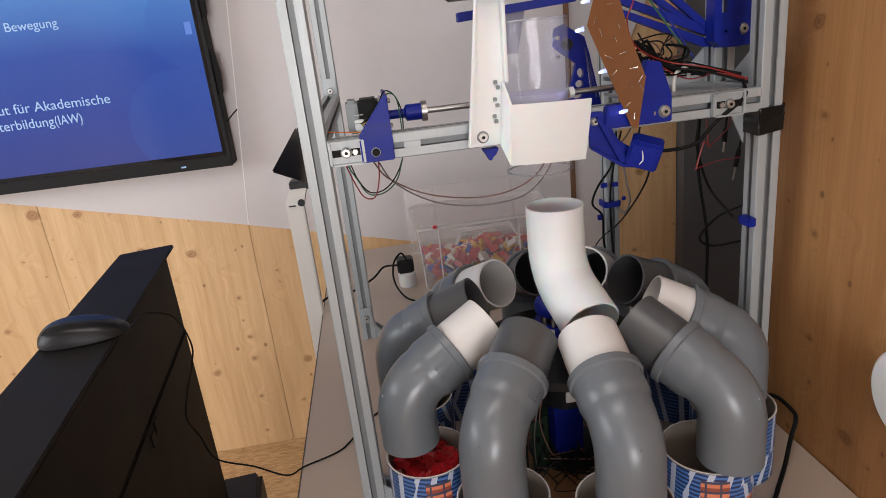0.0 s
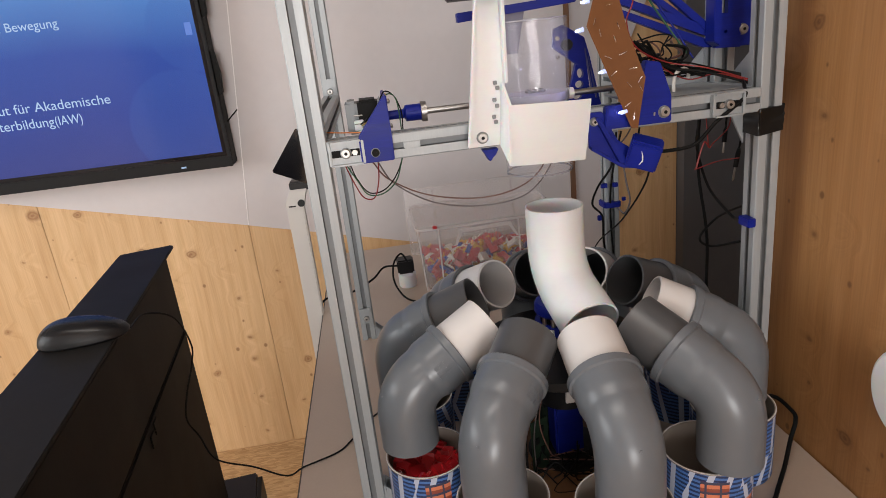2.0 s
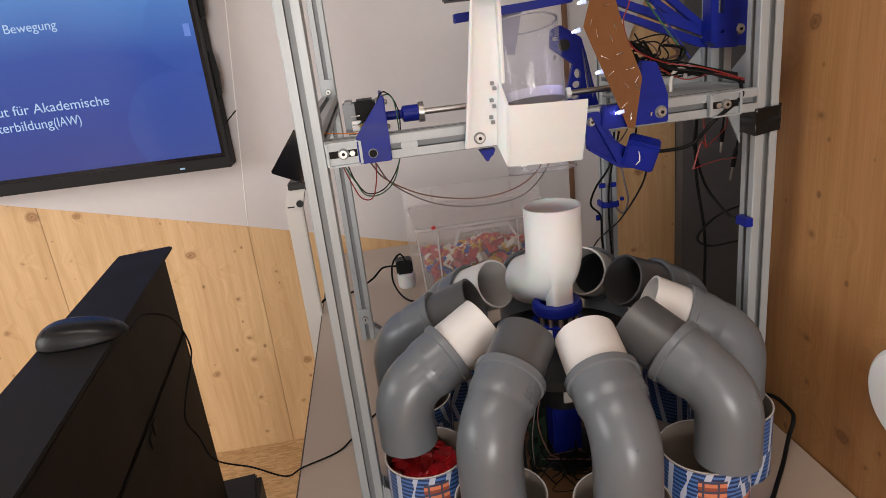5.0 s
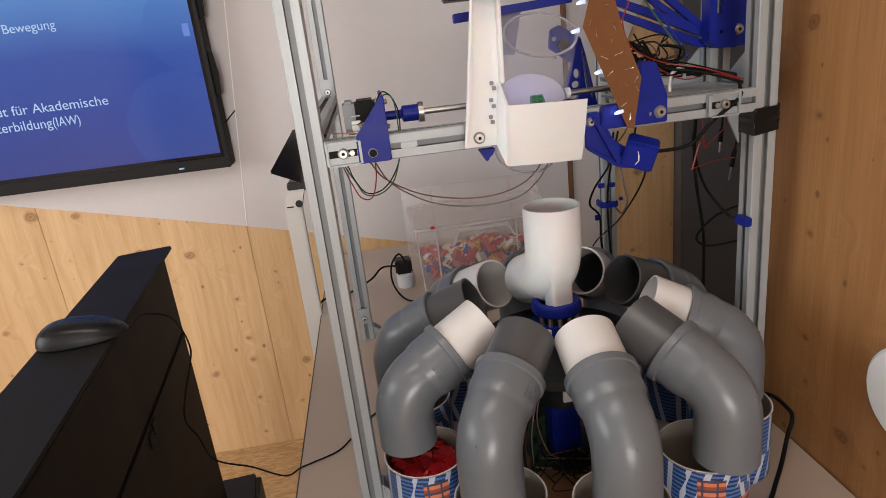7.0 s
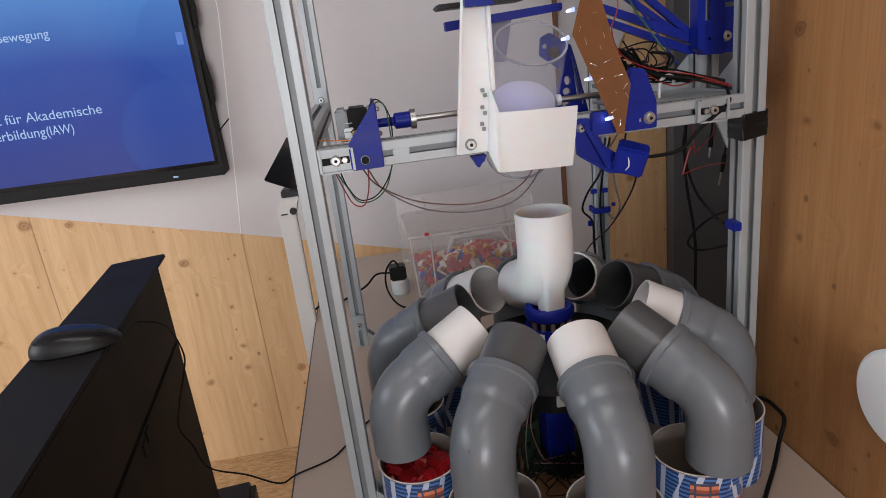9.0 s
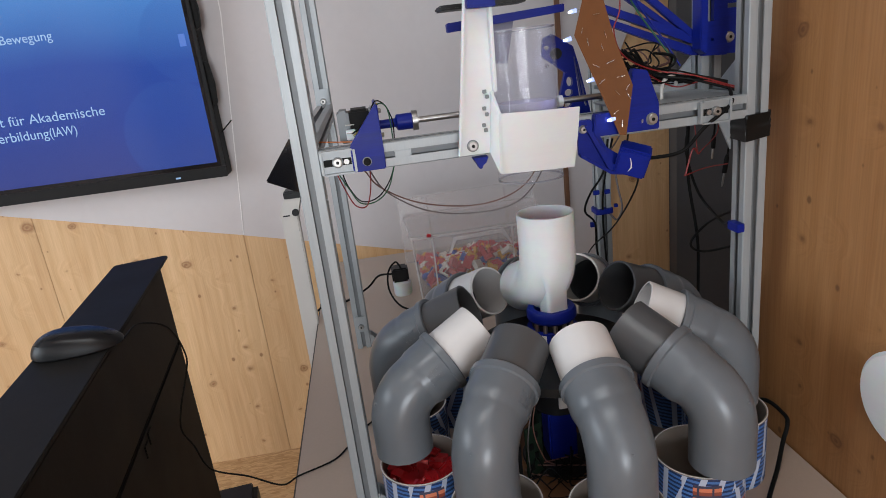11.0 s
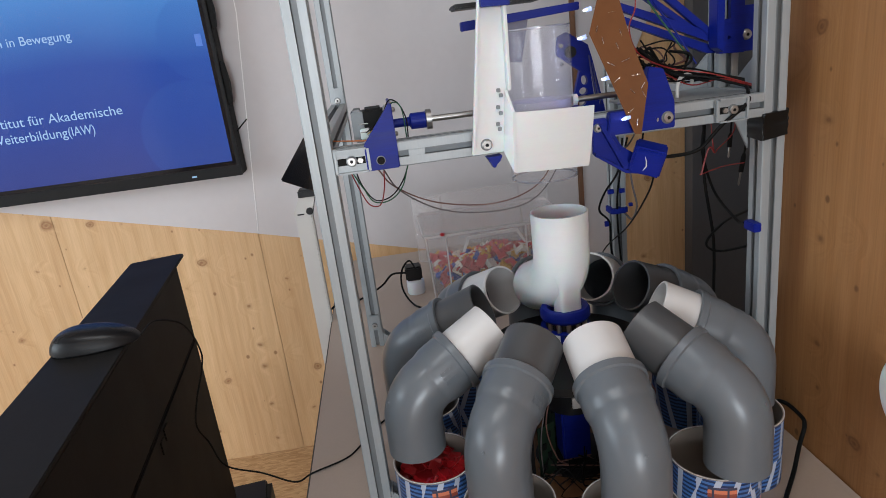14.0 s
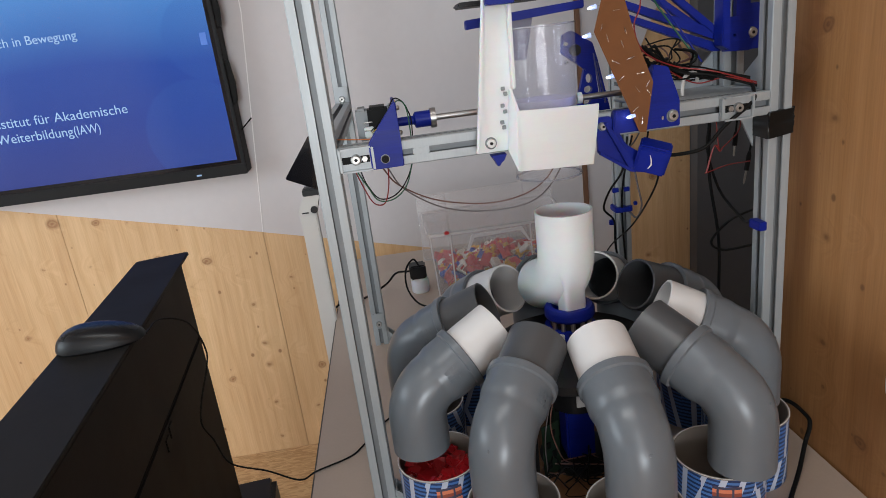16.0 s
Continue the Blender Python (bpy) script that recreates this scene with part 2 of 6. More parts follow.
def island_mat(name, colours, rough=0.35):
    """Each loose piece takes one colour of the list."""
    m = bpy.data.materials.new(name)
    m.use_nodes = True
    nt = m.node_tree
    b = nt.nodes["Principled BSDF"]
    b.inputs["Roughness"].default_value = rough
    g = nt.nodes.new("ShaderNodeNewGeometry")
    rp = nt.nodes.new("ShaderNodeValToRGB")
    rp.color_ramp.interpolation = "CONSTANT"
    els = rp.color_ramp.elements
    pos = 0.0
    for i, (w, c) in enumerate(colours):
        e = els[i] if i < 2 else els.new(min(pos, 1.0))
        e.position, e.color = pos, (*c, 1)
        pos += w
    nt.links.new(g.outputs["Random Per Island"], rp.inputs[0])
    nt.links.new(rp.outputs[0], b.inputs["Base Color"])
    return m


def glow_mat(name, col, strength):
    m = bpy.data.materials.new(name)
    m.use_nodes = True
    b = m.node_tree.nodes["Principled BSDF"]
    b.inputs["Base Color"].default_value = (*[c * 0.3 for c in col], 1)
    b.inputs["Emission Color"].default_value = (*col, 1)
    b.inputs["Emission Strength"].default_value = strength
    return m


SPRUCE = wood_mat("spruce_panel", (0.72, 0.50, 0.275), (0.63, 0.415, 0.215), (0.27, 0.13, 0.05), "x", 6.4, 0.28)
# same timber as the rear wall, colour darkened for the shade on this side
SPRUCE_SIDE_SHADED = wood_mat("spruce_side_shaded", (0.375, 0.188, 0.070), (0.30, 0.144, 0.049), (0.13, 0.055, 0.018), "y", 9.0, 0.45)
WHITE_WALL = mat("white_wall_paint", (0.60, 0.575, 0.585), 0.55, grain=0.05, scale=40, bump=0.05)
TABLE_TOP = mat("table_laminate", (0.45, 0.365, 0.295), 0.38, grain=0.06, scale=220, bump=0.03)
TABLE_EDGE = mat("table_edge_band", (0.05, 0.045, 0.04), 0.5)
ALU = mat("anodised_aluminium", (0.33, 0.357, 0.372), 0.40, metal=0.25, grain=0.12, scale=90, stretch=(6, 6, 0.4), bump=0.03)
# darker metal: shade painted into the profile slots, also nuts, washers and motor cap
ALU_DARK_SLOT_SHADE = mat("dark_aluminium_slot_shade", (0.20, 0.215, 0.225), 0.5, metal=0.4, grain=0.2, scale=60)
STEEL = mat("zinc_steel", (0.40, 0.39, 0.375), 0.36, metal=1.0, grain=0.15, scale=200)
GREY_PP = mat("grey_drain_plastic", (0.138, 0.153, 0.170), 0.29, grain=0.12, scale=30, bump=0.02, spec=0.42, col2=(0.118, 0.131, 0.146))
DARK_PP = mat("dark_grey_pipe", (0.072, 0.074, 0.078), 0.34, grain=0.1, scale=30, bump=0.02)
WHITE_PVC = mat("white_pipe_plastic", (0.66, 0.645, 0.635), 0.42, grain=0.05, scale=25, bump=0.02)
PRINT_WHITE = mat("white_printed_plastic", (0.70, 0.72, 0.74), 0.45, sss=0.35, grain=0.03, scale=30, stretch=(1, 1, 25), bump=0.12)
BLUE = mat("blue_printed_plastic", (0.005, 0.015, 0.235), 0.40, spec=0.2, grain=0.3, scale=40, stretch=(1, 1, 22), bump=0.15)
BLACK = mat("black_plastic", (0.009, 0.009, 0.010), 0.42, spec=0.28, grain=0.2, scale=60)
BLACK_SATIN = mat("black_satin_paint", (0.015, 0.014, 0.0135), 0.6, spec=0.14, grain=0.25, scale=90, bump=0.02)
GLOSS_BLACK = mat("glossy_black_plastic", (0.008, 0.008, 0.009), 0.27, spec=0.25, grain=0.1, scale=60)
RUBBER = mat("cable_rubber", (0.006, 0.006, 0.006), 0.55, spec=0.12)
DARK_PANEL = mat("dark_grey_panel", (0.10, 0.10, 0.105), 0.6, grain=0.12, scale=20)
PCB = mat("copper_brown_board", (0.150, 0.055, 0.014), 0.6, spec=0.2, grain=0.18, scale=70, bump=0.05)
SOLDER = mat("solder", (0.75, 0.74, 0.72), 0.25, metal=1.0)
ACRYLIC = glass_mat("clear_acrylic", (0.95, 0.955, 0.99), 0.045, 0.965, 0.012)
ACRYLIC_EDGE = glass_mat("cut_acrylic_edge", (0.52, 0.52, 0.58), 0.15, 0.60)
BOX_EDGE = glass_mat("milky_box_edge", (0.90, 0.85, 0.85), 0.25, 0.45, 0.05, 0.985)
BOX_PLASTIC = glass_mat("milky_box_plastic", (0.93, 0.88, 0.88), 0.2, 0.875, 0.03, 0.985)
DISC_WHITE = mat("frosted_white_disc", (0.50, 0.49, 0.57), 0.5, grain=0.03, scale=50)
RED_BRICK = mat("red_toy_plastic", (0.42, 0.012, 0.018), 0.3)
GREEN_BRICK = mat("green_toy_plastic", (0.01, 0.16, 0.05), 0.3)
GREY_BRICK = mat("grey_toy_plastic", (0.22, 0.21, 0.22), 0.3)
TOY_MIX = island_mat("mixed_toy_plastic", [(0.46, (0.48, 0.015, 0.025)), (0.20, (0.68, 0.36, 0.012)), (0.17, (0.74, 0.68, 0.60)), (0.13, (0.012, 0.05, 0.33)), (0.04, (0.4, 0.09, 0.1))])
CAN_INSIDE = mat("can_inside_card", (0.25, 0.215, 0.185), 0.6, grain=0.1, scale=40)
LED = glow_mat("led_light", (0.80, 0.86, 1.0), 40.0)
LED_BODY = glow_mat("led_lens", (0.50, 0.58, 1.0), 1.1)
MDF = mat("brown_fibreboard", (0.20, 0.095, 0.04), 0.6, grain=0.2, scale=90)
GREEN_BOARD = mat("dark_green_circuit_board", (0.010, 0.026, 0.014), 0.45, grain=0.3, scale=120)
WIRE_RED = mat("red_wire", (0.22, 0.012, 0.010), 0.45)
WIRE_GREEN = mat("green_wire", (0.014, 0.085, 0.036), 0.45)
WIRE_YELLOW = mat("yellow_wire", (0.55, 0.38, 0.03), 0.45)
WIRE_ORANGE = mat("orange_wire", (0.5, 0.15, 0.03), 0.45)
WIRE_BROWN = mat("brown_wire", (0.14, 0.065, 0.05), 0.45)
BEZEL_GREY = mat("dark_grey_bezel", (0.013, 0.013, 0.014), 0.5, spec=0.15, grain=0.1, scale=80)
WIRE_GREY = mat("grey_wire", (0.12, 0.10, 0.10), 0.45)
TAPE = mat("black_tape", (0.007, 0.007, 0.007), 0.32, spec=0.25, grain=0.2, scale=25, bump=0.5)
STAND_PAINT = mat("pale_grey_stand_paint", (0.55, 0.53, 0.50), 0.45, grain=0.04, scale=40)
GLASS_BLACK = mat("black_screen_glass", (0.006, 0.006, 0.008), 0.08)
BEIGE = mat("brown_trim", (0.20, 0.10, 0.055), 0.5, grain=0.2, scale=30)


def osb_mat():
    m = bpy.data.materials.new("osb_floor")
    m.use_nodes = True
    nt = m.node_tree
    L, N = nt.links.new, nt.nodes.new
    b = nt.nodes["Principled BSDF"]
    b.inputs["Roughness"].default_value = 0.65
    tc = N("ShaderNodeTexCoord")
    mp = N("ShaderNodeMapping")
    mp.inputs["Scale"].default_value = (42, 190, 42)
    mp.inputs["Rotation"].default_value = (0, 0, 0.5)
    L(tc.outputs["Object"], mp.inputs[0])
    vo = N("ShaderNodeTexVoronoi")
    vo.inputs["Scale"].default_value = 1.0
    L(mp.outputs[0], vo.inputs["Vector"])
    sp = N("ShaderNodeSeparateColor")
    L(vo.outputs["Color"], sp.inputs[0])
    rp = N("ShaderNodeValToRGB")
    rp.color_ramp.elements[0].color, rp.color_ramp.elements[1].color = (0.42, 0.25, 0.11, 1), (0.62, 0.41, 0.215, 1)
    L(sp.outputs[0], rp.inputs[0])
    L(rp.outputs[0], b.inputs["Base Color"])
    bp = N("ShaderNodeBump")
    bp.inputs["Strength"].default_value, bp.inputs["Distance"].default_value = 0.4, 0.001
    L(sp.outputs[1], bp.inputs["Height"])
    L(bp.outputs[0], b.inputs["Normal"])
    return m


OSB = osb_mat()


def paper_mat():
    """Printed wrap: pale sheet with leaning blue ladders of dark rungs and a few orange blocks."""
    m = bpy.data.materials.new("printed_paper_wrap")
    m.use_nodes = True
    nt = m.node_tree
    L, N = nt.links.new, nt.nodes.new

    def calc(op, a, c=None, d=None):
        n = N("ShaderNodeMath")
        n.operation = op
        for i, v in enumerate((a, c, d)):
            if v is None:
                continue
            if isinstance(v, (int, float)):
                n.inputs[i].default_value = v
            else:
                L(v, n.inputs[i])
        return n.outputs[0]

    def blend(fac, c1, c2):
        n = N("ShaderNodeMixRGB")
        L(fac, n.inputs[0])
        for i, c in ((1, c1), (2, c2)):
            if isinstance(c, tuple):
                n.inputs[i].default_value = (*c, 1)
            else:
                L(c, n.inputs[i])
        return n.outputs[0]
    b = nt.nodes["Principled BSDF"]
    b.inputs["Roughness"].default_value = 0.4
    uv = N("ShaderNodeUVMap")
    sx = N("ShaderNodeSeparateXYZ")
    L(uv.outputs[0], sx.inputs[0])
    u, v = sx.outputs[0], sx.outputs[1]
    # patches that lean and repeat differently
    mp = N("ShaderNodeMapping")
    mp.inputs["Scale"].default_value = (7, 1.6, 1)
    L(uv.outputs[0], mp.inputs[0])
    vo = N("ShaderNodeTexVoronoi")
    vo.distance = "CHEBYCHEV"
    vo.inputs["Scale"].default_value, vo.inputs["Randomness"].default_value = 1.0, 0.7
    L(mp.outputs[0], vo.inputs["Vector"])
    sp = N("ShaderNodeSeparateColor")
    L(vo.outputs["Color"], sp.inputs[0])
    lean = calc("MULTIPLY_ADD", sp.outputs[1], 3.6, -1.8)
    col = calc("FRACT", calc("ADD", calc("MULTIPLY", u, 15.0), calc("MULTIPLY", v, lean)))
    ladder = calc("MULTIPLY", calc("GREATER_THAN", col, 0.22), calc("LESS_THAN", col, 0.88))
    rung = calc("GREATER_THAN", calc("FRACT", calc("ADD", calc("MULTIPLY", v, 16.0), calc("MULTIPLY", col, 0.35))), 0.52)
    blue = blend(rung, (0.07, 0.17, 0.42), (0.012, 0.028, 0.10))
    base = blend(ladder, (0.46, 0.50, 0.60), blue)
    # orange blocks in some patches, with a darker lower face
    ub, vb = calc("FRACT", calc("MULTIPLY", u, 20.0)), calc("FRACT", calc("MULTIPLY", v, 7.0))
    block = calc("MULTIPLY", calc("GREATER_THAN", ub, 0.15), calc("GREATER_THAN", vb, 0.25))
    warm = blend(calc("GREATER_THAN", vb, 0.62), (0.26, 0.06, 0.035), (0.62, 0.20, 0.10))
    warm = blend(block, (0.05, 0.05, 0.09), warm)
    chosen = calc("MULTIPLY", calc("GREATER_THAN", sp.outputs[0], 0.78), calc("LESS_THAN", vo.outputs["Distance"], 0.34))
    L(blend(chosen, base, warm), b.inputs["Base Color"])
    return m


PAPER = paper_mat()


# ---- mesh helpers ----
def put(name, bm, material, parent=None, smooth=True, label=""):
    me = bpy.data.meshes.new(name)
    bmesh.ops.recalc_face_normals(bm, faces=bm.faces)
    bm.to_mesh(me)
    bm.free()
    me.materials.append(material)
    if smooth:
        me.shade_smooth()
        me.set_sharp_from_angle(angle=radians(35))
    ob = new(name, me)
    if parent is not None:
        ob.parent = parent
    if label:
        ob["label"] = label
    return ob


def part(name, bm, material, parent, label=""):
    return put(name, bm, material, parent, True, label)


def empty(name, loc=(0, 0, 0), m=None):
    ob = new(name)
    ob.empty_display_size = 0.02
    ob.matrix_world = m if m is not None else Matrix.Translation(loc)
    return ob


def box(x0, y0, z0, x1, y1, z1, bevel=0.0, bm=None, m=None):
    bm = bm or bmesh.new()
    r = bmesh.ops.create_cube(bm, size=1)
    vs = r["verts"]
    for v in vs:
        v.co = Vector(((x0 + x1) / 2 + v.co.x * (x1 - x0), (y0 + y1) / 2 + v.co.y * (y1 - y0), (z0 + z1) / 2 + v.co.z * (z1 - z0)))
    if bevel:
        es = list({e for v in vs for e in v.link_edges})
        r2 = bmesh.ops.bevel(bm, geom=es, offset=bevel, segments=2, affect="EDGES")
        vs = list({v for f in r2["faces"] for v in f.verts} | {v for v in vs if v.is_valid})
    if m is not None:
        bmesh.ops.transform(bm, matrix=m, verts=vs)
    return bm


def prism(pts, a, b, axis="y", bevel=0.0, bm=None):
    """Outline pts (two coordinates each) drawn out from a to b along the axis."""
    bm = bm or bmesh.new()

    def co(p, d):
        return {"y": (p[0], d, p[1]), "x": (d, p[0], p[1]), "z": (p[0], p[1], d)}[axis]
    lo = [bm.verts.new(co(p, a)) for p in pts]
    hi = [bm.verts.new(co(p, b)) for p in pts]
    n = len(pts)
    fs = [bm.faces.new(lo), bm.faces.new(hi[::-1])]
    for i in range(n):
        fs.append(bm.faces.new((lo[i], lo[(i + 1) % n], hi[(i + 1) % n], hi[i])))
    if bevel:
        bmesh.ops.bevel(bm, geom=list({e for f in fs for e in f.edges}), offset=bevel, segments=2, affect="EDGES")
    return bm


def sweep(path, radii, seg=28, bm=None, caps=False, closed=False):
    """Round section carried along a path in space; radii one per point."""
    bm = bm or bmesh.new()
    path = [Vector(p) for p in path]
    n = len(path)
    if not hasattr(radii, "__len__"):
        radii = [radii] * n
    tang = []
    for i in range(n):
        a, c = path[max(i - 1, 0)], path[min(i + 1, n - 1)]
        t = c - a
        tang.append(t.normalized() if t.length > 1e-9 else (tang[-1] if tang else Vector((0, 0, 1))))
    ref = Vector((0, 0, 1)) if abs(tang[0].z) < 0.9 else Vector((1, 0, 0))
    u = tang[0].cross(ref).normalized()
    rings = []
    for i in range(n):
        u = (u - tang[i] * u.dot(tang[i])).normalized()
        w = tang[i].cross(u)
        rings.append([bm.verts.new(path[i] + radii[i] * (math.cos(2 * math.pi * k / seg) * u + math.sin(2 * math.pi * k / seg) * w)) for k in range(seg)])
    for i in range(n - 1 + (1 if closed else 0)):
        a, c = rings[i], rings[(i + 1) % n]
        for k in range(seg):
            bm.faces.new((a[k], a[(k + 1) % seg], c[(k + 1) % seg], c[k]))
    if caps:
        bm.faces.new(rings[0][::-1])
        bm.faces.new(rings[-1])
    return bm


def lathe(profile, seg=40, bm=None, origin=(0, 0, 0), closed=True):
    """Profile of (r, z) turned about z; closed profiles make a solid ring."""
    bm = bm or bmesh.new()
    ox, oy, oz = origin
    rings = [[bm.verts.new((ox + r * math.cos(2 * math.pi * k / seg), oy + r * math.sin(2 * math.pi * k / seg), oz + z)) for k in range(seg)] for r, z in profile]
    m = len(rings)
    for i in range(m if closed else m - 1):
        a, c = rings[i], rings[(i + 1) % m]
        for k in range(seg):
            bm.faces.new((a[k], a[(k + 1) % seg], c[(k + 1) % seg], c[k]))
    return bm


def cyl(p, q, r, seg=20, bm=None):
    return sweep([p, q], r, seg, bm, caps=True)


def spline(points, steps=10):
    """Smooth line through the points."""
    P = [Vector(p) for p in points]
    P = [P[0] * 2 - P[1]] + P + [P[-1] * 2 - P[-2]]
    out = []
    for i in range(1, len(P) - 2):
        for s in range(steps):
            t = s / steps
            out.append(0.5 * ((2 * P[i]) + (P[i + 1] - P[i - 1]) * t + (2 * P[i - 1] - 5 * P[i] + 4 * P[i + 1] - P[i + 2]) * t * t + (3 * P[i] - P[i - 1] - 3 * P[i + 1] + P[i + 2]) * t ** 3))
    out.append(P[-2])
    return out


def cable(name, points, r, material, label, group="cables", category="cable", parent=None):
    ob = put(name, sweep(spline(points, 8), r, 8, caps=True), material, parent)
    if parent is None:
        tagged(ob, label, category, group)
    return ob


# ---- the room ----
TABLE_Z = 0.74
WALL_Y = 2.097
SIDE_X = 0.558


def setting(name, bm, material, label, category, smooth=False):
    return tagged(put(name, bm, material, None, smooth), label, category, "", "structure")


setting("floor", box(-3, -5.6, -0.1, 1.8, 2.3, 0), OSB, "pale brown chipboard floor of pressed wood strands", "floor")
setting("ceiling", box(-3, -5.6, 2.6, 1.8, 2.3, 2.7), WHITE_WALL, "plain white painted ceiling", "ceiling")
# housings for the two added overhead fill lights, all out of view
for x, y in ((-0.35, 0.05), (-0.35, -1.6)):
    fit_ = tagged(empty("ceiling_fill_panel", (x, y, 2.6)), "flat white fill light panel added on the unseen ceiling", "lamp", "ceiling lamps")
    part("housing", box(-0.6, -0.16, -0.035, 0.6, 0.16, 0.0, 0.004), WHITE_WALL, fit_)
# back wall: spruce boards, seams between wide panels
wall = setting("wall_north", box(-3, WALL_Y + 0.02, 0, 1.8, WALL_Y + 0.15, 2.6), BEIGE, "wooden rear wall clad with wide knotty spruce panels", "wall")
_edges = [-3.0, -2.4, -1.72, -1.08, -0.449, 0.17, 0.79, 1.043]
for a, c in zip(_edges, _edges[1:]):
    part("panel", box(a + 0.0006, WALL_Y, 0.0, c - 0.0006, WALL_Y + 0.022, 2.6, 0.0006), SPRUCE, wall)
# white painted field with its slanting lower edge, in two sheets
white = setting("wall_covering", prism([(-0.4469, 0.8420), (0.05, 0.716), (0.655, 0.57), (0.655, 2.59), (-0.3720, 2.59), (-0.3720, 1.53)], WALL_Y - 0.006, WALL_Y - 0.0005), WHITE_WALL, "white painted wall sheet with a slanting lower edge", "wall")
part("sheet", prism([(-2.99, 1.455), (-0.4471, 0.8430), (-0.3722, 1.53), (-0.3722, 2.59), (-2.99, 2.59)], WALL_Y - 0.0064, WALL_Y - 0.0005), WHITE_WALL, white)
part("joint_bead", prism([(-0.4483, 0.8435), (-0.4455, 0.8428), (-0.3705, 1.53), (-0.3705, 2.58), (-0.3735, 2.58), (-0.3735, 1.53)], WALL_Y - 0.0074, WALL_Y - 0.0066), mat("white_caulk", (0.85, 0.84, 0.84), 0.5), white, "thin white joint bead")
setting("trim", box(0.657, WALL_Y - 0.014, 0.0, 0.672, WALL_Y - 0.0005, 2.59, 0.002), BEIGE, "narrow brown upright trim on the wall", "trim", True)
setting("wall_covering_corner", prism([(0.674, 0.01), (0.80, 0.01), (0.835, 1.2), (0.90, 1.34), (0.98, 1.5), (1.03, 1.75), (1.03, 2.59), (0.674, 2.59)], WALL_Y - 0.006, WALL_Y - 0.0005), WHITE_WALL, "white painted wall strip beside the brown trim", "wall")
setting("wall_recess", box(1.045, WALL_Y - 0.05, 0, 1.8, WALL_Y + 0.15, 2.6), DARK_PANEL, "dark grey painted panel in the corner of the room", "wall")
# out of view; white so that it reflects light onto the recess
setting("wall_recess_end", box(1.62, 0.9, 0, 1.75, WALL_Y - 0.05, 2.6), WHITE_WALL, "unseen end wall of the recess, white to bounce light", "wall")
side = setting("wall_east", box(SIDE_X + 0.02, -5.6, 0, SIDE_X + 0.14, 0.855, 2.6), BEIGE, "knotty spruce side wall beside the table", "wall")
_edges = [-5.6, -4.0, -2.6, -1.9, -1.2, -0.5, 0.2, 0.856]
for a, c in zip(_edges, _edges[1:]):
    part("panel", box(SIDE_X, a + 0.0006, 0, SIDE_X + 0.021, c - 0.0006, 2.6, 0.0006), SPRUCE_SIDE_SHADED, side)
# another unseen wall kept white as a reflector for the recess
setting("wall_recess_side", box(SIDE_X + 0.14, 0.80, 0, 1.75, 0.9, 2.6), WHITE_WALL, "unseen wall closing the recess, white to bounce light", "wall")
# walls behind the camera with their window openings
for nm, bits, lab in (("wall_south", [(-3, -5.6, 0, 1.0, -5.45, 0.62), (-3, -5.6, 2.18, 1.0, -5.45, 2.6), (-3, -5.6, 0.62, -1.36, -5.45, 2.18), (0.66, -5.6, 0.62, 1.0, -5.45, 2.18)], "white wall with a wide window behind the camera"),
                      ("wall_west", [(-3, -5.45, 0, -2.85, 2.1, 0.95), (-3, -5.45, 2.15, -2.85, 2.1, 2.6), (-3, -5.45, 0.95, -2.85, -0.5, 2.15), (-3, 1.1, 0.95, -2.85, 2.1, 2.15)], "white wall with a window beside the screen")):
    bm = bmesh.new()
    for b6 in bits:
        box(*b6, bm=bm)
    setting(nm, bm, WHITE_WALL, lab, "wall")

# ---- table ----
table = tagged(empty("table", (0.185, 1.2, 0)), "long table with a beige laminate top and dark edge band", "table")
part("tabletop", box(-0.369, -0.75, 0.715, 0.371, 0.765, TABLE_Z, 0.0015), TABLE_TOP, table)
part("edge_band", box(-0.3715, -0.752, 0.7155, -0.3692, 0.767, 0.7385, 0.0005), TABLE_EDGE, table, "dark edge band")
for lx in (-0.33, 0.33):
    for ly in (-0.7, 0.7):
        part("leg", box(lx - 0.02, ly - 0.02, 0.0, lx + 0.02, ly + 0.02, 0.715, 0.003), ALU, table)


# ---- aluminium frame ----
def profile_pts(s):
    """Section of a slotted square profile of side s."""
    h, w, d, k = s / 2, s * 0.135, s * 0.30, s * 0.24
    q = [(w, h), (w, h - 0.0022), (k, h - 0.0022), (k, h - d * 0.55), (w * 0.9, h - d), (-w * 0.9, h - d), (-k, h - d * 0.55), (-k, h - 0.0022), (-w, h - 0.0022), (-w, h)]
    pts = []
    for i in range(4):
        c, sn = round(math.cos(-i * math.pi / 2)), round(math.sin(-i * math.pi / 2))
        rot = lambda p: (p[0] * c - p[1] * sn, p[0] * sn + p[1] * c)
        e = 0.0012
        pts += [rot((x, y)) for x, y in [(-h + e, h)] + q[::-1] + [(h - e, h)]]
    return pts


SLOT = profile_pts(0.0300)


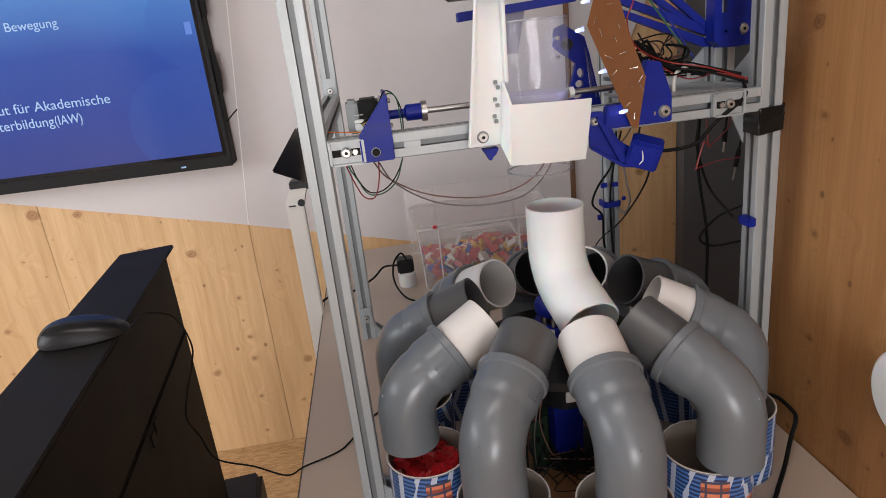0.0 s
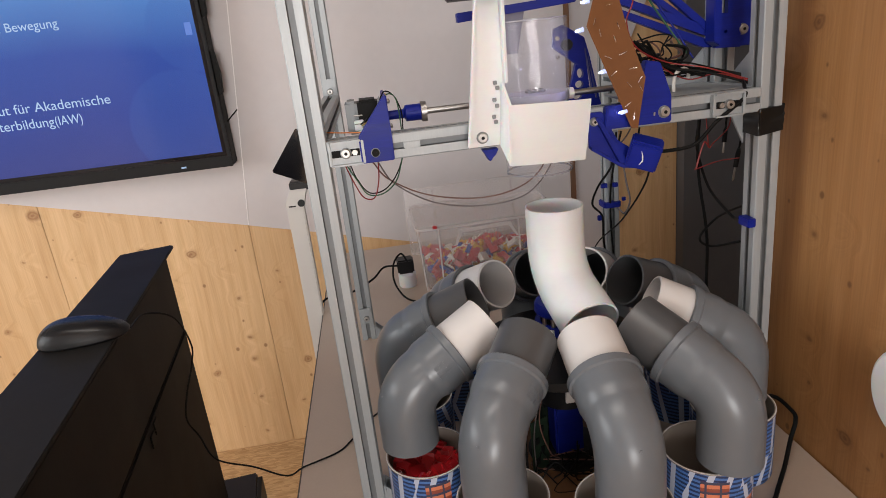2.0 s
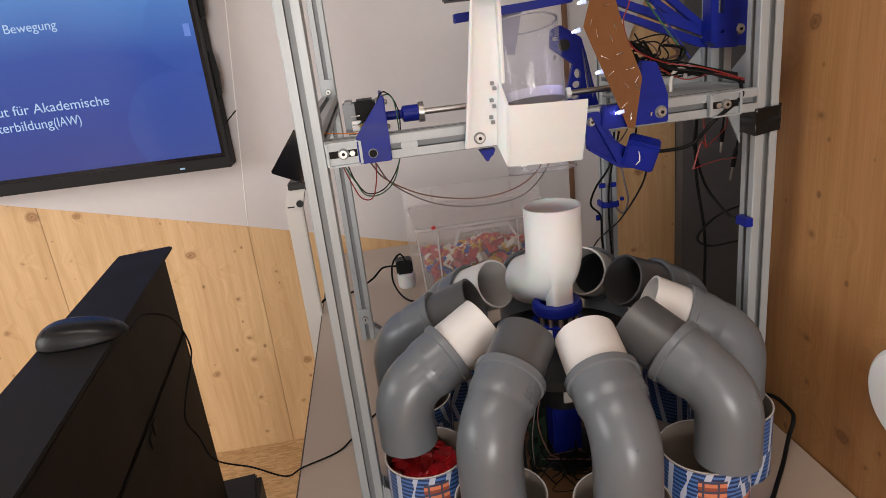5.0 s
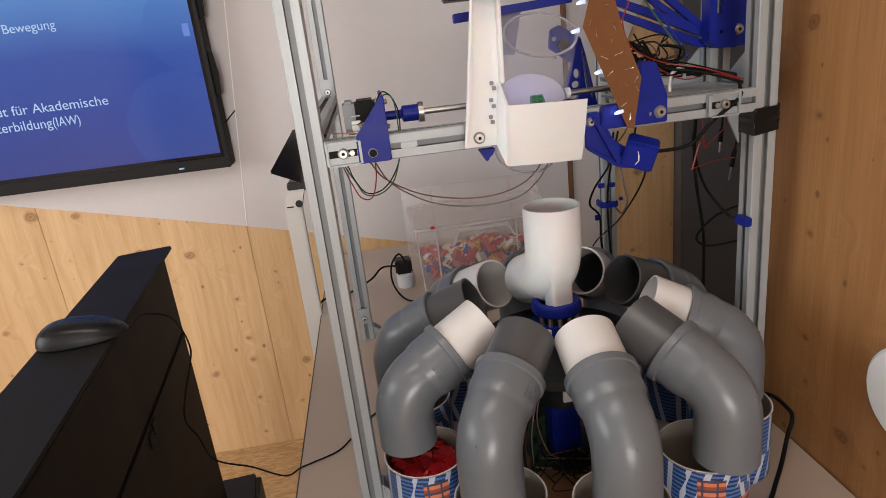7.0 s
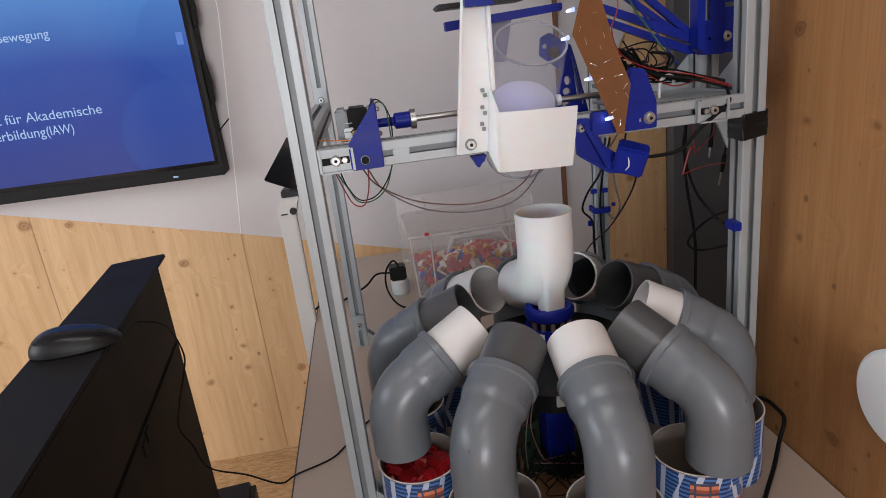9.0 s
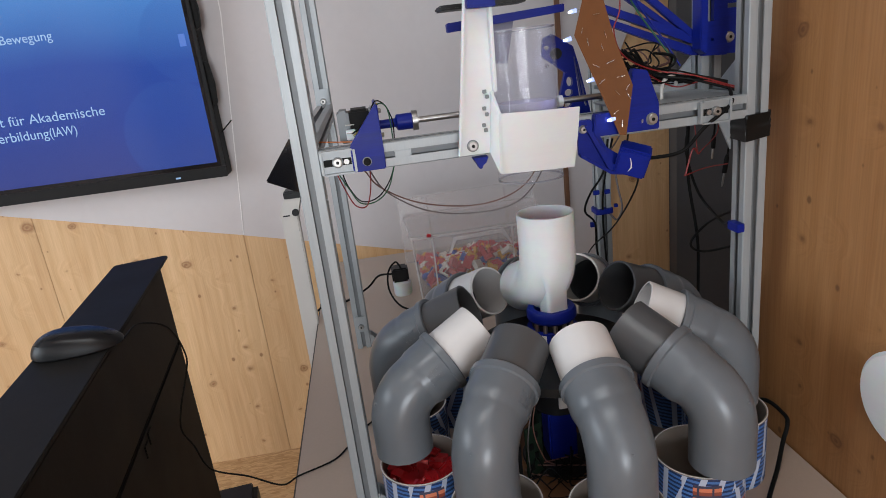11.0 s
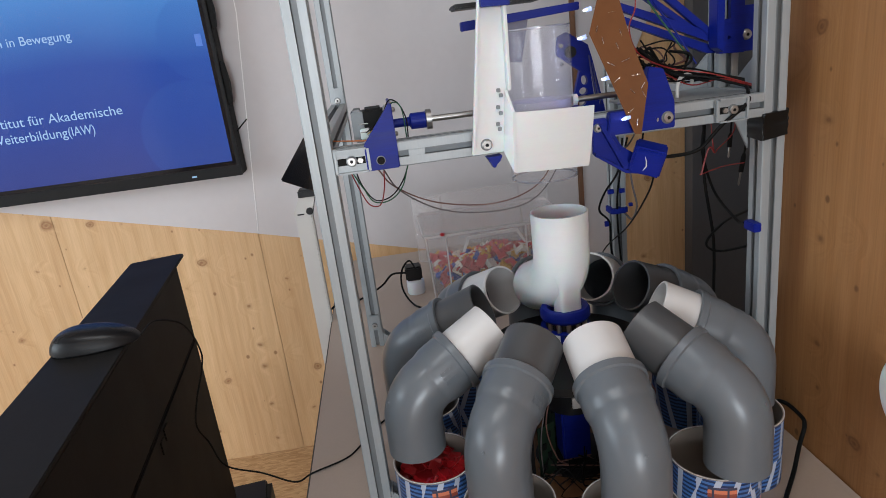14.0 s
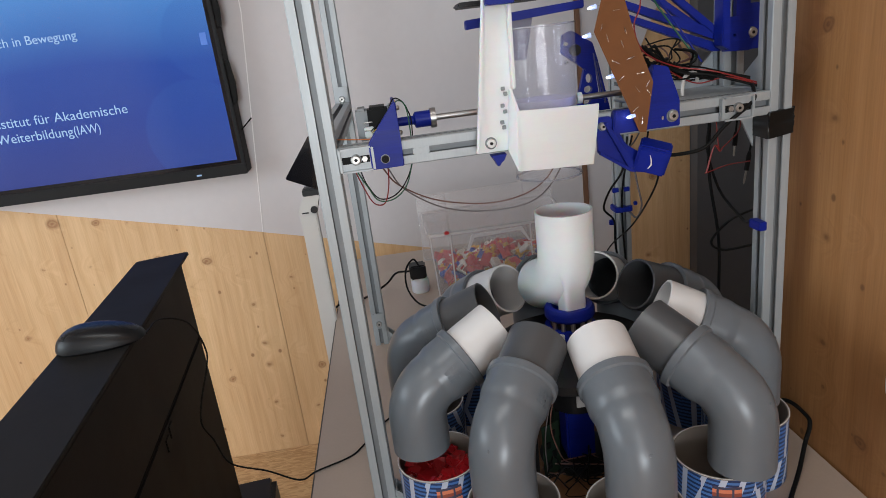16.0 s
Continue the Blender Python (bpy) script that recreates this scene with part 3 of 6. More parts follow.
def bar(name, p, axis, length, parent):
    """Slotted profile from p along an axis."""
    bm = prism(SLOT, 0, length, "z")
    bm.faces.ensure_lookup_table()
    # groove faces take the darker metal, so their shade is in the colour
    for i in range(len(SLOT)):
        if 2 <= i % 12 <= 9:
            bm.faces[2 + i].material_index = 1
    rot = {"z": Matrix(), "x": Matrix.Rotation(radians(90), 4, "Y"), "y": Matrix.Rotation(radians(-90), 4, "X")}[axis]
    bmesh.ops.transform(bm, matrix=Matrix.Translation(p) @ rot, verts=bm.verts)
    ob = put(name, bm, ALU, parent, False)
    ob.data.materials.append(ALU_DARK_SLOT_SHADE)
    return ob


LX, RX, FY, BY = -0.0695, 0.500, 0.775, 1.318
rig = tagged(empty("aluminium_frame", (0, 0, TABLE_Z)), "tall machine frame of slotted aluminium profiles standing on the table", "frame")


def Z(z):
    return z - TABLE_Z


for x, y in ((LX, FY), (RX, FY), (LX, BY), (RX, BY)):
    bar("post", (x, y, 0.0), "z", 1.0, rig)
BEAM_Z = 1.245
bar("crossbar", (LX + 0.015, FY, Z(BEAM_Z)), "x", RX - LX - 0.03, rig)
bar("side_rail", (LX, FY + 0.015, Z(1.262)), "y", BY - FY - 0.03, rig)
bar("side_rail", (RX, FY + 0.015, Z(BEAM_Z)), "y", BY - FY - 0.03, rig)
bar("upright", (RX, 0.886, Z(BEAM_Z + 0.015)), "z", 0.405, rig)
part("tray", box(0.335, FY + 0.0152, Z(1.2565), RX - 0.0155, FY + 0.125, Z(1.2595), 0.0006), ALU, rig, "thin aluminium tray behind the beam")
bar("crossbar", (LX + 0.015, BY, Z(1.68)), "x", RX - LX - 0.03, rig)
bar("crossbar", (LX + 0.015, FY, Z(1.68)), "x", RX - LX - 0.03, rig)

# ---- ring of drain pipes and cans ----
CX, CY = 0.2257, 0.8033
TURN = -18.0


def pipe_bend(name, insert, ins_name, foot=0.8485, reach=0.0594):
    """Drain bend with socket and a short insert; local x points inwards, origin below the upright end."""
    th = radians(65)
    rho, R = 0.052, 0.0380
    z0, zb = 0.9027 - TABLE_Z, foot - TABLE_Z
    path = [(0, 0, zb), (0, 0, zb + 0.02), (0, 0, z0)]
    for i in range(1, 13):
        a = th * i / 12
        path.append((rho * (1 - math.cos(a)), 0, z0 + rho * math.sin(a)))
    d = Vector((math.sin(th), 0, math.cos(th)))
    p = Vector(path[-1])
    radii = [R] * len(path)
    for s, r in ((0.001, R), (0.004, R + 0.0006), (0.008, R + 0.0018), (0.012, R + 0.0027), (0.016, R + 0.0030), (0.0375, R + 0.0032), (0.0392, R + 0.0060), (0.0475, R + 0.0062), (0.0487, R + 0.0052)):
        path.append(tuple(p + d * s))
        radii.append(r)
    root = empty(name)
    bm = sweep(path, radii, 36)
    sweep([path[0], path[1], path[2]], R - 0.003, 36, bm)
    sweep([path[0], (0, 0, zb - 0.0001)], [R, R - 0.003], 36, bm)
    e = p + d * 0.0487
    sweep([tuple(e), tuple(e - d * 0.02)], R + 0.001, 36, bm)
    sweep([tuple(e), tuple(e + d * 0.0001)], [R + 0.0052, R + 0.001], 36, bm)
    bmesh.ops.remove_doubles(bm, verts=bm.verts, dist=2e-4)
    bend = part("bend", bm, GREY_PP, root)
    # moulding gate on the outside of the bend, and raised marks on the socket
    g = radians(24)
    out = Vector((-math.cos(g), 0, math.sin(g)))
    q = Vector((rho, 0, z0)) + out * (rho + R - 0.0004)
    part("gate_mark", sweep([tuple(q), tuple(q + out * 0.0009), tuple(q + out * 0.0010)], [0.0022, 0.0018, 0.0008], 10, caps=True), GREY_PP, bend)
    up = Vector((-d.z, 0, d.x))
    for k in range(3):
        for j, wide in enumerate((0.010, 0.007, 0.010)):
            c = p + d * (0.013 + 0.007 * k)
            m = Matrix((d, Vector((0, 1, 0)), up)).transposed().to_4x4()
            m = Matrix.Translation(c) @ Matrix.Rotation(radians(62 + 9 * j), 4, d) @ m
            part("raised_mark", box(-0.0022, -wide / 4, R + 0.0028, 0.0022, wide / 4, R + 0.0037, 0.0003, m=m), GREY_PP, bend)
    a, b = e - d * 0.02, e + d * reach
    bm = sweep([tuple(a), tuple(b - d * 0.0006), tuple(b)], [R, R, R - 0.0005], 36)
    sweep([tuple(a), tuple(b)], R - 0.003, 36, bm)
    sweep([tuple(b), tuple(b + d * 0.0001)], [R - 0.0005, R - 0.003], 36, bm)
    bmesh.ops.remove_doubles(bm, verts=bm.verts, dist=2e-4)
    part(ins_name, bm, insert, root, "white plastic pipe end" if insert is WHITE_PVC else "dark grey plastic pipe end")
    return root


def can():
    root = empty("can")
    bm = bmesh.new()
    R, Hh, seg = 0.055, 0.098, 48
    uv = bm.loops.layers.uv.new("UVMap")
    lo = [bm.verts.new((R * math.cos(2 * math.pi * k / seg), R * math.sin(2 * math.pi * k / seg), 0.0)) for k in range(seg)]
    hi = [bm.verts.new((v.co.x, v.co.y, Hh)) for v in lo]
    for k in range(seg):
        f = bm.faces.new((lo[k], lo[(k + 1) % seg], hi[(k + 1) % seg], hi[k]))
        for lp, (uu, vv) in zip(f.loops, ((k, 0), (k + 1, 0), (k + 1, 1), (k, 1))):
            lp[uv].uv = (uu / seg, vv)
    part("paper_wrap", bm, PAPER, root, "paper wrap printed with blue and orange blocks")
    bm = lathe([(R - 0.0004, 0.0), (R - 0.0004, Hh - 0.001), (R + 0.0008, Hh), (R + 0.0006, Hh + 0.0012), (R - 0.002, Hh + 0.0012), (R - 0.0025, 0.004), (0.0005, 0.004), (0.0005, 0.0)], seg)
    part("shell", bm, CAN_INSIDE, root, "grey cardboard can")
    part("rim", lathe([(R - 0.0008, Hh + 0.0013), (R + 0.0007, Hh + 0.0013), (R + 0.0007, Hh + 0.0019), (R - 0.0008, Hh + 0.0019)], seg), WHITE_PVC, root, "thin pale paper edge")
    return root


def toy_bricks(bm, n, region, rng, big=1):
    """Loose toy bricks in a box region; each a small block with studs."""
    x0, y0, z0, x1, y1, z1 = region
    for _ in range(n):
        u = rng.choice((1, 2, 2, 3)) * 0.008 * big
        v = rng.choice((1, 2, 2)) * 0.008 * (1 + (big - 1) * 0.6)
        h = rng.choice((0.0096, 0.0096, 0.0032)) * (1 + (big - 1) * 0.5)
        m = Matrix.Translation((rng.uniform(x0, x1), rng.uniform(y0, y1), rng.uniform(z0, z1))) @ Euler((rng.uniform(-0.9, 0.9), rng.uniform(-0.9, 0.9), rng.uniform(0, 6.28))).to_matrix().to_4x4()
        vs = [bm.verts.new(m @ Vector((sx * u / 2, sy * v / 2, sz * h / 2))) for sz in (-1, 1) for sx, sy in ((-1, -1), (1, -1), (1, 1), (-1, 1))]
        for q in ((3, 2, 1, 0), (4, 5, 6, 7), (0, 1, 5, 4), (1, 2, 6, 5), (2, 3, 7, 6), (3, 0, 4, 7)):
            bm.faces.new([vs[i] for i in q])
    return bm


RB = 0.244
RING = [(-54, 1), (-18, 0), (18, 1), (54, 0), (90, 1), (126, 0), (162, 1), (-162, 0), (-126, 1), (-90, 0)]
CAN_AT = {-54: (0.013, 0.729), 54: (0.3605, 0.643), 90: (0.4405, 0.722)}
proto = {}
for az, w in RING:
    a = radians(az + TURN)
    px, py = CX + RB * math.sin(a), CY - RB * math.cos(a)
    if az == 90:
        px, py = px - 0.006, py + 0.002
    m = Matrix.Translation((px, py, TABLE_Z)) @ Matrix.Rotation(math.atan2(CY - py, CX - px), 4, "Z")
    if az in (-54, 90):
        ob = pipe_bend("drain_pipe", WHITE_PVC, "pipe_end", *((0.861, 0.0594) if az < 0 else (0.8485, 0.047)))
        ob.matrix_world = m
        tagged(ob, "grey drain pipe bend with a white pipe end", "pipe", "pipes round the sorter")
    elif w not in proto:
        ob = pipe_bend("drain_pipe", WHITE_PVC if w else DARK_PP, "pipe_end")
        ob.matrix_world = m
        proto[w] = tagged(ob, "grey drain pipe bend with a white pipe end" if w else "grey drain pipe bend with a dark grey pipe end", "pipe", "pipes round the sorter")
    else:
        copy_thing(proto[w], m)
    rc = RB - 0.018
    cx, cy = CAN_AT.get(az, (CX + rc * math.sin(a), CY - rc * math.cos(a)))
    mc = Matrix.Translation((cx, cy, TABLE_Z)) @ Matrix.Rotation(radians(az * 3.1), 4, "Z")
    if "can" not in proto:
        ob = can()
        ob.matrix_world = mc
        proto["can"] = tagged(ob, "can wrapped in printed blue paper, on the table", "can", "cans round the sorter")
    else:
        copy_thing(proto["can"], mc)
a = radians(-54 + TURN)
rng = random.Random(5)
bm = bmesh.new()
for _ in range(150):
    rr, aa = 0.041 * math.sqrt(rng.random()), rng.uniform(0, 6.283)
    toy_bricks(bm, 1, (rr * math.cos(aa), rr * math.sin(aa), 0.055, rr * math.cos(aa) + 1e-4, rr * math.sin(aa) + 1e-4, 0.086), rng)
heap = put("toy_bricks", bm, RED_BRICK, None, False)
heap.matrix_world = Matrix.Translation((CX + (RB - 0.018) * math.sin(a), CY - (RB - 0.018) * math.cos(a), TABLE_Z))
tagged(heap, "heap of small red toy bricks filling a can", "bricks", "", "stuff")

# ---- sorter hub under the swivel ----
hub = tagged(empty("sorter_hub", (CX, CY, TABLE_Z)), "black and blue turntable drive in the middle of the pipe ring", "machine")
part("base_board", box(-0.105, -0.150, 0.0, 0.105, 0.105, 0.010, 0.001), MDF, hub, "brown fibreboard base")
part("base", lathe([(0.001, 0.0102), (0.058, 0.0102), (0.058, 0.0125), (0.055, 0.014), (0.001, 0.014)], 48), BLACK, hub, "round black base plate")
part("motor_block", box(-0.021, -0.021, 0.014, 0.021, 0.021, 0.10, 0.003), BLUE, hub, "blue printed motor housing")
part("column", lathe([(0.001, 0.10), (0.036, 0.10), (0.036, 0.13), (0.028, 0.14), (0.028, 0.238), (0.001, 0.238)], 36), BLACK, hub)
part("cover", lathe([(0.001, 0.196), (0.112, 0.176), (0.118, 0.180), (0.118, 0.192), (0.03, 0.208), (0.001, 0.208)], 48), BLACK, hub, "black round cover")
part("bearing_ring", lathe([(0.022, 0.239), (0.032, 0.239), (0.035, 0.243), (0.035, 0.252), (0.032, 0.257), (0.025, 0.257), (0.022, 0.252)], 40), BLUE, hub, "blue bearing ring")
part("bearing_flange", lathe([(0.001, 0.214), (0.035, 0.214), (0.035, 0.228), (0.001, 0.228)], 40), BLUE, hub, "blue round flange")
part("sensor_board", box(-0.080, -0.031, 0.224, -0.052, -0.017, 0.2265, 0.0006, m=Matrix.Rotation(0.10, 4, "Y")), WIRE_RED, hub, "small red sensor board")
part("sensor_post", box(-0.070, -0.027, 0.190, -0.062, -0.021, 0.229, 0.0008), BLACK, hub)
part("sensor_chip", box(-0.070, -0.029, 0.2275, -0.060, -0.021, 0.2295, 0.0004, m=Matrix.Rotation(0.10, 4, "Y")), STEEL, hub, "small steel chip")
for k in range(5):
    g = radians(-150 + k * 26)
    part("spacer", cyl((0.030 * math.cos(g), 0.030 * math.sin(g), 0.227), (0.030 * math.cos(g), 0.030 * math.sin(g), 0.240), 0.0035, 8), STEEL, hub)
part("connector", box(-0.008, -0.0385, 0.112, 0.012, -0.034, 0.130, 0.0008), WHITE_PVC, hub, "small white connector")
part("motor_block_cap", box(-0.024, -0.024, 0.100, 0.024, 0.024, 0.108, 0.002), BLACK, hub)
for sx in (-0.075, 0.075):
    part("upright", box(sx - 0.004, -0.05, 0.0102, sx + 0.004, -0.04, 0.178, 0.001), BLACK, hub)
for x0, y0, w, turn in ((-0.050, -0.040, 0.030, 25), (0.046, -0.036, 0.032, -20), (0.0, 0.045, 0.07, 0)):
    bd_ = part("circuit_board", box(-w / 2, -0.0009, 0.0125, w / 2, 0.0009, 0.095, m=Matrix.Translation((x0, y0, 0)) @ Matrix.Rotation(radians(turn), 4, "Z")), GREEN_BOARD, hub, "upright dark green circuit board")
    for k in range(4):
        mm = Matrix.Translation((x0, y0, 0)) @ Matrix.Rotation(radians(turn), 4, "Z")
        part("chip", box(-w * 0.32 + (k % 2) * w * 0.3, -0.0030, 0.024 + k * 0.017, -w * 0.32 + (k % 2) * w * 0.3 + w * 0.24, -0.0011, 0.034 + k * 0.017, 0.0004, m=mm), BLACK, bd_, "small black chip")
part("upper_collar", lathe([(0.029, 0.133), (0.040, 0.133), (0.041, 0.137), (0.040, 0.143), (0.029, 0.143)], 40), BLUE, hub, "blue printed collar")
for k in range(6):
    g = radians(-150 + k * 24)
    part("cell", box(-0.0045, -0.0008, 0.216, 0.0045, 0.0008, 0.226, 0.0004, m=Matrix.Rotation(g + radians(90), 4, "Z") @ Matrix.Translation((0, -0.0362, 0))), (STEEL, WHITE_PVC, BLACK)[k % 3], hub, "small block on the flange")
rngh = random.Random(8)
for k in range(16):
    x, y = rngh.uniform(-0.06, 0.06), rngh.uniform(-0.10, -0.045)
    pts = [(x, y, 0.013), (x + rngh.uniform(-0.03, 0.03), y + rngh.uniform(-0.02, 0.01), rngh.uniform(0.016, 0.04)), (x + rngh.uniform(-0.05, 0.05), y + rngh.uniform(-0.02, 0.02), rngh.uniform(0.014, 0.03)), (rngh.uniform(-0.05, 0.05), -0.04, rngh.uniform(0.02, 0.05))]
    part("wire", sweep(spline(pts, 6), rngh.choice((0.0008, 0.0011)), 6, caps=True), rngh.choice((RUBBER, RUBBER, RUBBER, WIRE_BROWN)), hub, "thin wire on the drive")

for pts, cl in (([(0.03, -0.035, 0.02), (0.045, -0.055, 0.06), (0.035, -0.045, 0.12), (0.02, -0.03, 0.16)], WIRE_YELLOW), ([(-0.02, -0.035, 0.02), (-0.04, -0.055, 0.05), (-0.05, -0.045, 0.10), (-0.03, -0.03, 0.16)], WIRE_BROWN),
                ([(0.06, -0.05, 0.016), (0.055, -0.05, 0.08), (0.04, -0.045, 0.14), (0.02, -0.03, 0.17)], RUBBER), ([(-0.06, -0.05, 0.016), (-0.06, -0.05, 0.08), (-0.045, -0.045, 0.14), (-0.02, -0.03, 0.17)], WIRE_GREY)):
    part("wire", sweep(spline(pts, 8), 0.0009, 8, caps=True), cl, hub, "thin wire on the drive")

# ---- swivelling white spout: local -y is the way it points ----
spout = tagged(empty("swivel_spout", (CX, CY, TABLE_Z)), "white printed swivel spout turning above the pipe ring", "spout")
bm = bmesh.new()
R = 0.0385
path = [(0, 0, Z(1.134)), (0, 0, Z(1.128)), (0, 0, Z(1.080))]
rho, th = 0.065, radians(66)
for i in range(1, 13):
    g = th * i / 12
    path.append((0, -rho * (1 - math.cos(g)), Z(1.080) - rho * math.sin(g)))
d = Vector((0, -math.sin(th), -math.cos(th)))
e = Vector(path[-1]) + d * 0.0593
path.append(tuple(e))
sweep(path, R, 40, bm)
sweep(path[::-1], R - 0.0025, 40, bm)
for p0, dr in ((Vector(path[0]), Vector((0, 0, 1))), (e, d)):
    sweep([tuple(p0), tuple(p0 + dr * 0.0002)], [R, R - 0.0025], 40, bm)
bmesh.ops.remove_doubles(bm, verts=bm.verts, dist=3e-4)
part("tube", bm, PRINT_WHITE, spout)
bm = bmesh.new()
rings = []
for z, cy, half, n in ((0.988, 0.009, 0.0160, 5.0), (1.026, 0.009, 0.0160, 5.0), (1.034, 0.0105, 0.0188, 4.0), (1.043, 0.0095, 0.0234, 3.0), (1.051, 0.0065, 0.0285, 2.5), (1.058, 0.0040, 0.0322, 2.2), (1.066, 0.0015, 0.0358, 2.0), (1.080, 0.0, 0.0376, 2.0)):
    ring = []
    for k in range(48):
        c, sn = math.cos(2 * math.pi * k / 48), math.sin(2 * math.pi * k / 48)
        ring.append(bm.verts.new((half * math.copysign(abs(c) ** (2 / n), c), cy + half * math.copysign(abs(sn) ** (2 / n), sn), Z(z))))
    rings.append(ring)
for a, c in zip(rings, rings[1:]):
    for k in range(48):
        bm.faces.new((a[k], a[(k + 1) % 48], c[(k + 1) % 48], c[k]))
bm.faces.new(rings[0][::-1])
part("strut", bm, PRINT_WHITE, spout)

# ---- turning clear tube with its disc ----
TX, TY, TZ = 0.2190, 0.838, 1.2735
TR, TH = 0.0447, 0.0965
drum = tagged(empty("clear_tube", (TX, TY, TZ)), "clear acrylic tube with a white disc on a steel axle", "tube")
bm = lathe([(TR, -TH), (TR, TH), (TR - 0.0025, TH), (TR - 0.0025, -TH)], 56)
part("tube_wall", bm, ACRYLIC, drum)
for zr in (-TH, TH):
    part("rim_edge", lathe([(TR - 0.0027, zr - 0.0008), (TR + 0.0002, zr - 0.0008), (TR + 0.0002, zr + 0.0008), (TR - 0.0027, zr + 0.0008)], 56), ACRYLIC_EDGE, drum, "cut edge of the clear tube")
part("disc", lathe([(0.0005, -0.006), (TR - 0.003, -0.006), (TR - 0.003, 0.006), (0.0005, 0.006)], 48), DISC_WHITE, drum, "white round floor inside the tube")
part("axle_collar", cyl((TR - 0.001, 0, 0), (TR + 0.006, 0, 0), 0.0075, 20), PRINT_WHITE, drum)
part("axle_collar", cyl((-TR - 0.008, 0, 0), (-TR + 0.001, 0, 0), 0.011, 20), PRINT_WHITE, drum)
part("axle", cyl((TR + 0.004, 0, 0), (0.118, 0, 0), 0.004, 16), STEEL, drum, "threaded steel axle")
part("axle", cyl((-0.155, 0, 0), (-TR - 0.004, 0, 0), 0.004, 16), STEEL, drum, "threaded steel axle")


# ---- big wall screen ----
def screen_mat():
    m = bpy.data.materials.new("lit_blue_screen")
    m.use_nodes = True
    nt = m.node_tree
    L, N = nt.links.new, nt.nodes.new
    b = nt.nodes["Principled BSDF"]
    b.inputs["Base Color"].default_value = (0.004, 0.006, 0.015, 1)
    b.inputs["Roughness"].default_value = 0.12
    tc = N("ShaderNodeTexCoord")
    no = N("ShaderNodeTexNoise")
    no.inputs["Scale"].default_value = 1.4
    L(tc.outputs["Object"], no.inputs["Vector"])
    sp = N("ShaderNodeSeparateXYZ")
    L(tc.outputs["Object"], sp.inputs[0])
    up = N("ShaderNodeMapRange")
    up.inputs["From Min"].default_value, up.inputs["From Max"].default_value = 1.10, 1.62
    L(sp.outputs[2], up.inputs[0])
    sw = N("ShaderNodeMath")
    sw.operation = "MULTIPLY_ADD"
    sw.inputs[1].default_value, sw.inputs[2].default_value = 0.30, -0.15
    L(no.outputs[0], sw.inputs[0])
    sm = N("ShaderNodeMath")
    L(up.outputs[0], sm.inputs[0])
    L(sw.outputs[0], sm.inputs[1])
    rp = N("ShaderNodeValToRGB")
    els = rp.color_ramp.elements
    els[0].position, els[0].color = 0.0, (0.046, 0.068, 0.31, 1)
    els[1].position, els[1].color = 1.0, (0.12, 0.33, 0.78, 1)
    for ps, cl in ((0.30, (0.026, 0.066, 0.37, 1)), (0.62, (0.026, 0.088, 0.44, 1))):
        e = els.new(ps)
        e.color = cl
    L(sm.outputs[0], rp.inputs[0])
    # two faint large circles in the picture's design
    tone = rp.outputs[0]
    for cx, cz, rad in ((-0.55, 1.20, 0.16), (-0.47, 1.47, 0.13)):
        off = N("ShaderNodeVectorMath")
        off.operation = "SUBTRACT"
        off.inputs[1].default_value = (cx, 0.0, cz)
        L(tc.outputs["Object"], off.inputs[0])
        flat = N("ShaderNodeVectorMath")
        flat.operation = "MULTIPLY"
        flat.inputs[1].default_value = (1, 0, 1)
        L(off.outputs[0], flat.inputs[0])
        ln = N("ShaderNodeVectorMath")
        ln.operation = "LENGTH"
        L(flat.outputs[0], ln.inputs[0])
        edge = N("ShaderNodeMapRange")
        edge.inputs["From Min"].default_value, edge.inputs["From Max"].default_value = rad - 0.008, rad
        edge.inputs["To Min"].default_value, edge.inputs["To Max"].default_value = 0.28, 0.0
        L(ln.outputs["Value"], edge.inputs[0])
        lift = N("ShaderNodeMixRGB")
        lift.inputs[2].default_value = (0.05, 0.14, 0.52, 1)
        L(edge.outputs[0], lift.inputs[0])
        L(tone, lift.inputs[1])
        tone = lift.outputs[0]
    L(tone, b.inputs["Emission Color"])
    b.inputs["Emission Strength"].default_value = 0.75
    return m


SCREEN_LIT = screen_mat()
SCREEN_TEXT = glow_mat("screen_lettering", (0.34, 0.50, 0.74), 0.75)
screen = tagged(empty("wall_screen", (0, 2.007, 0)), "large black-framed screen showing white words on blue", "screen")
part("housing", box(-1.95, 0.004, 1.057, -0.436, 0.075, 1.93, 0.004), BLACK_SATIN, screen)
for b6 in ((-1.95, -0.004, 1.057, -0.436, 0.0035, 1.091), (-1.95, -0.004, 1.88, -0.436, 0.0035, 1.93), (-0.4475, -0.004, 1.0912, -0.436, 0.0035, 1.8798), (-1.95, -0.004, 1.0912, -1.94, 0.0035, 1.8798)):
    part("bezel", box(*b6, 0.0015), BEZEL_GREY, screen, "dark grey bezel")
for b6 in ((-1.9398, -0.0015, 1.0913, -0.4477, 0.0033, 1.1033), (-1.9398, -0.0015, 1.8697, -0.4477, 0.0033, 1.8797), (-0.4586, -0.0015, 1.1035, -0.4477, 0.0033, 1.8695)):
    part("border", box(*b6), GLASS_BLACK, screen, "black picture border")
part("picture", box(-1.93, 0.0005, 1.1035, -0.4587, 0.003, 1.8695), SCREEN_LIT, screen, "lit blue picture")
part("status_light", box(-0.589, -0.0052, 1.068, -0.574, -0.0042, 1.073, 0.0004), SCREEN_TEXT, screen, "small white mark")
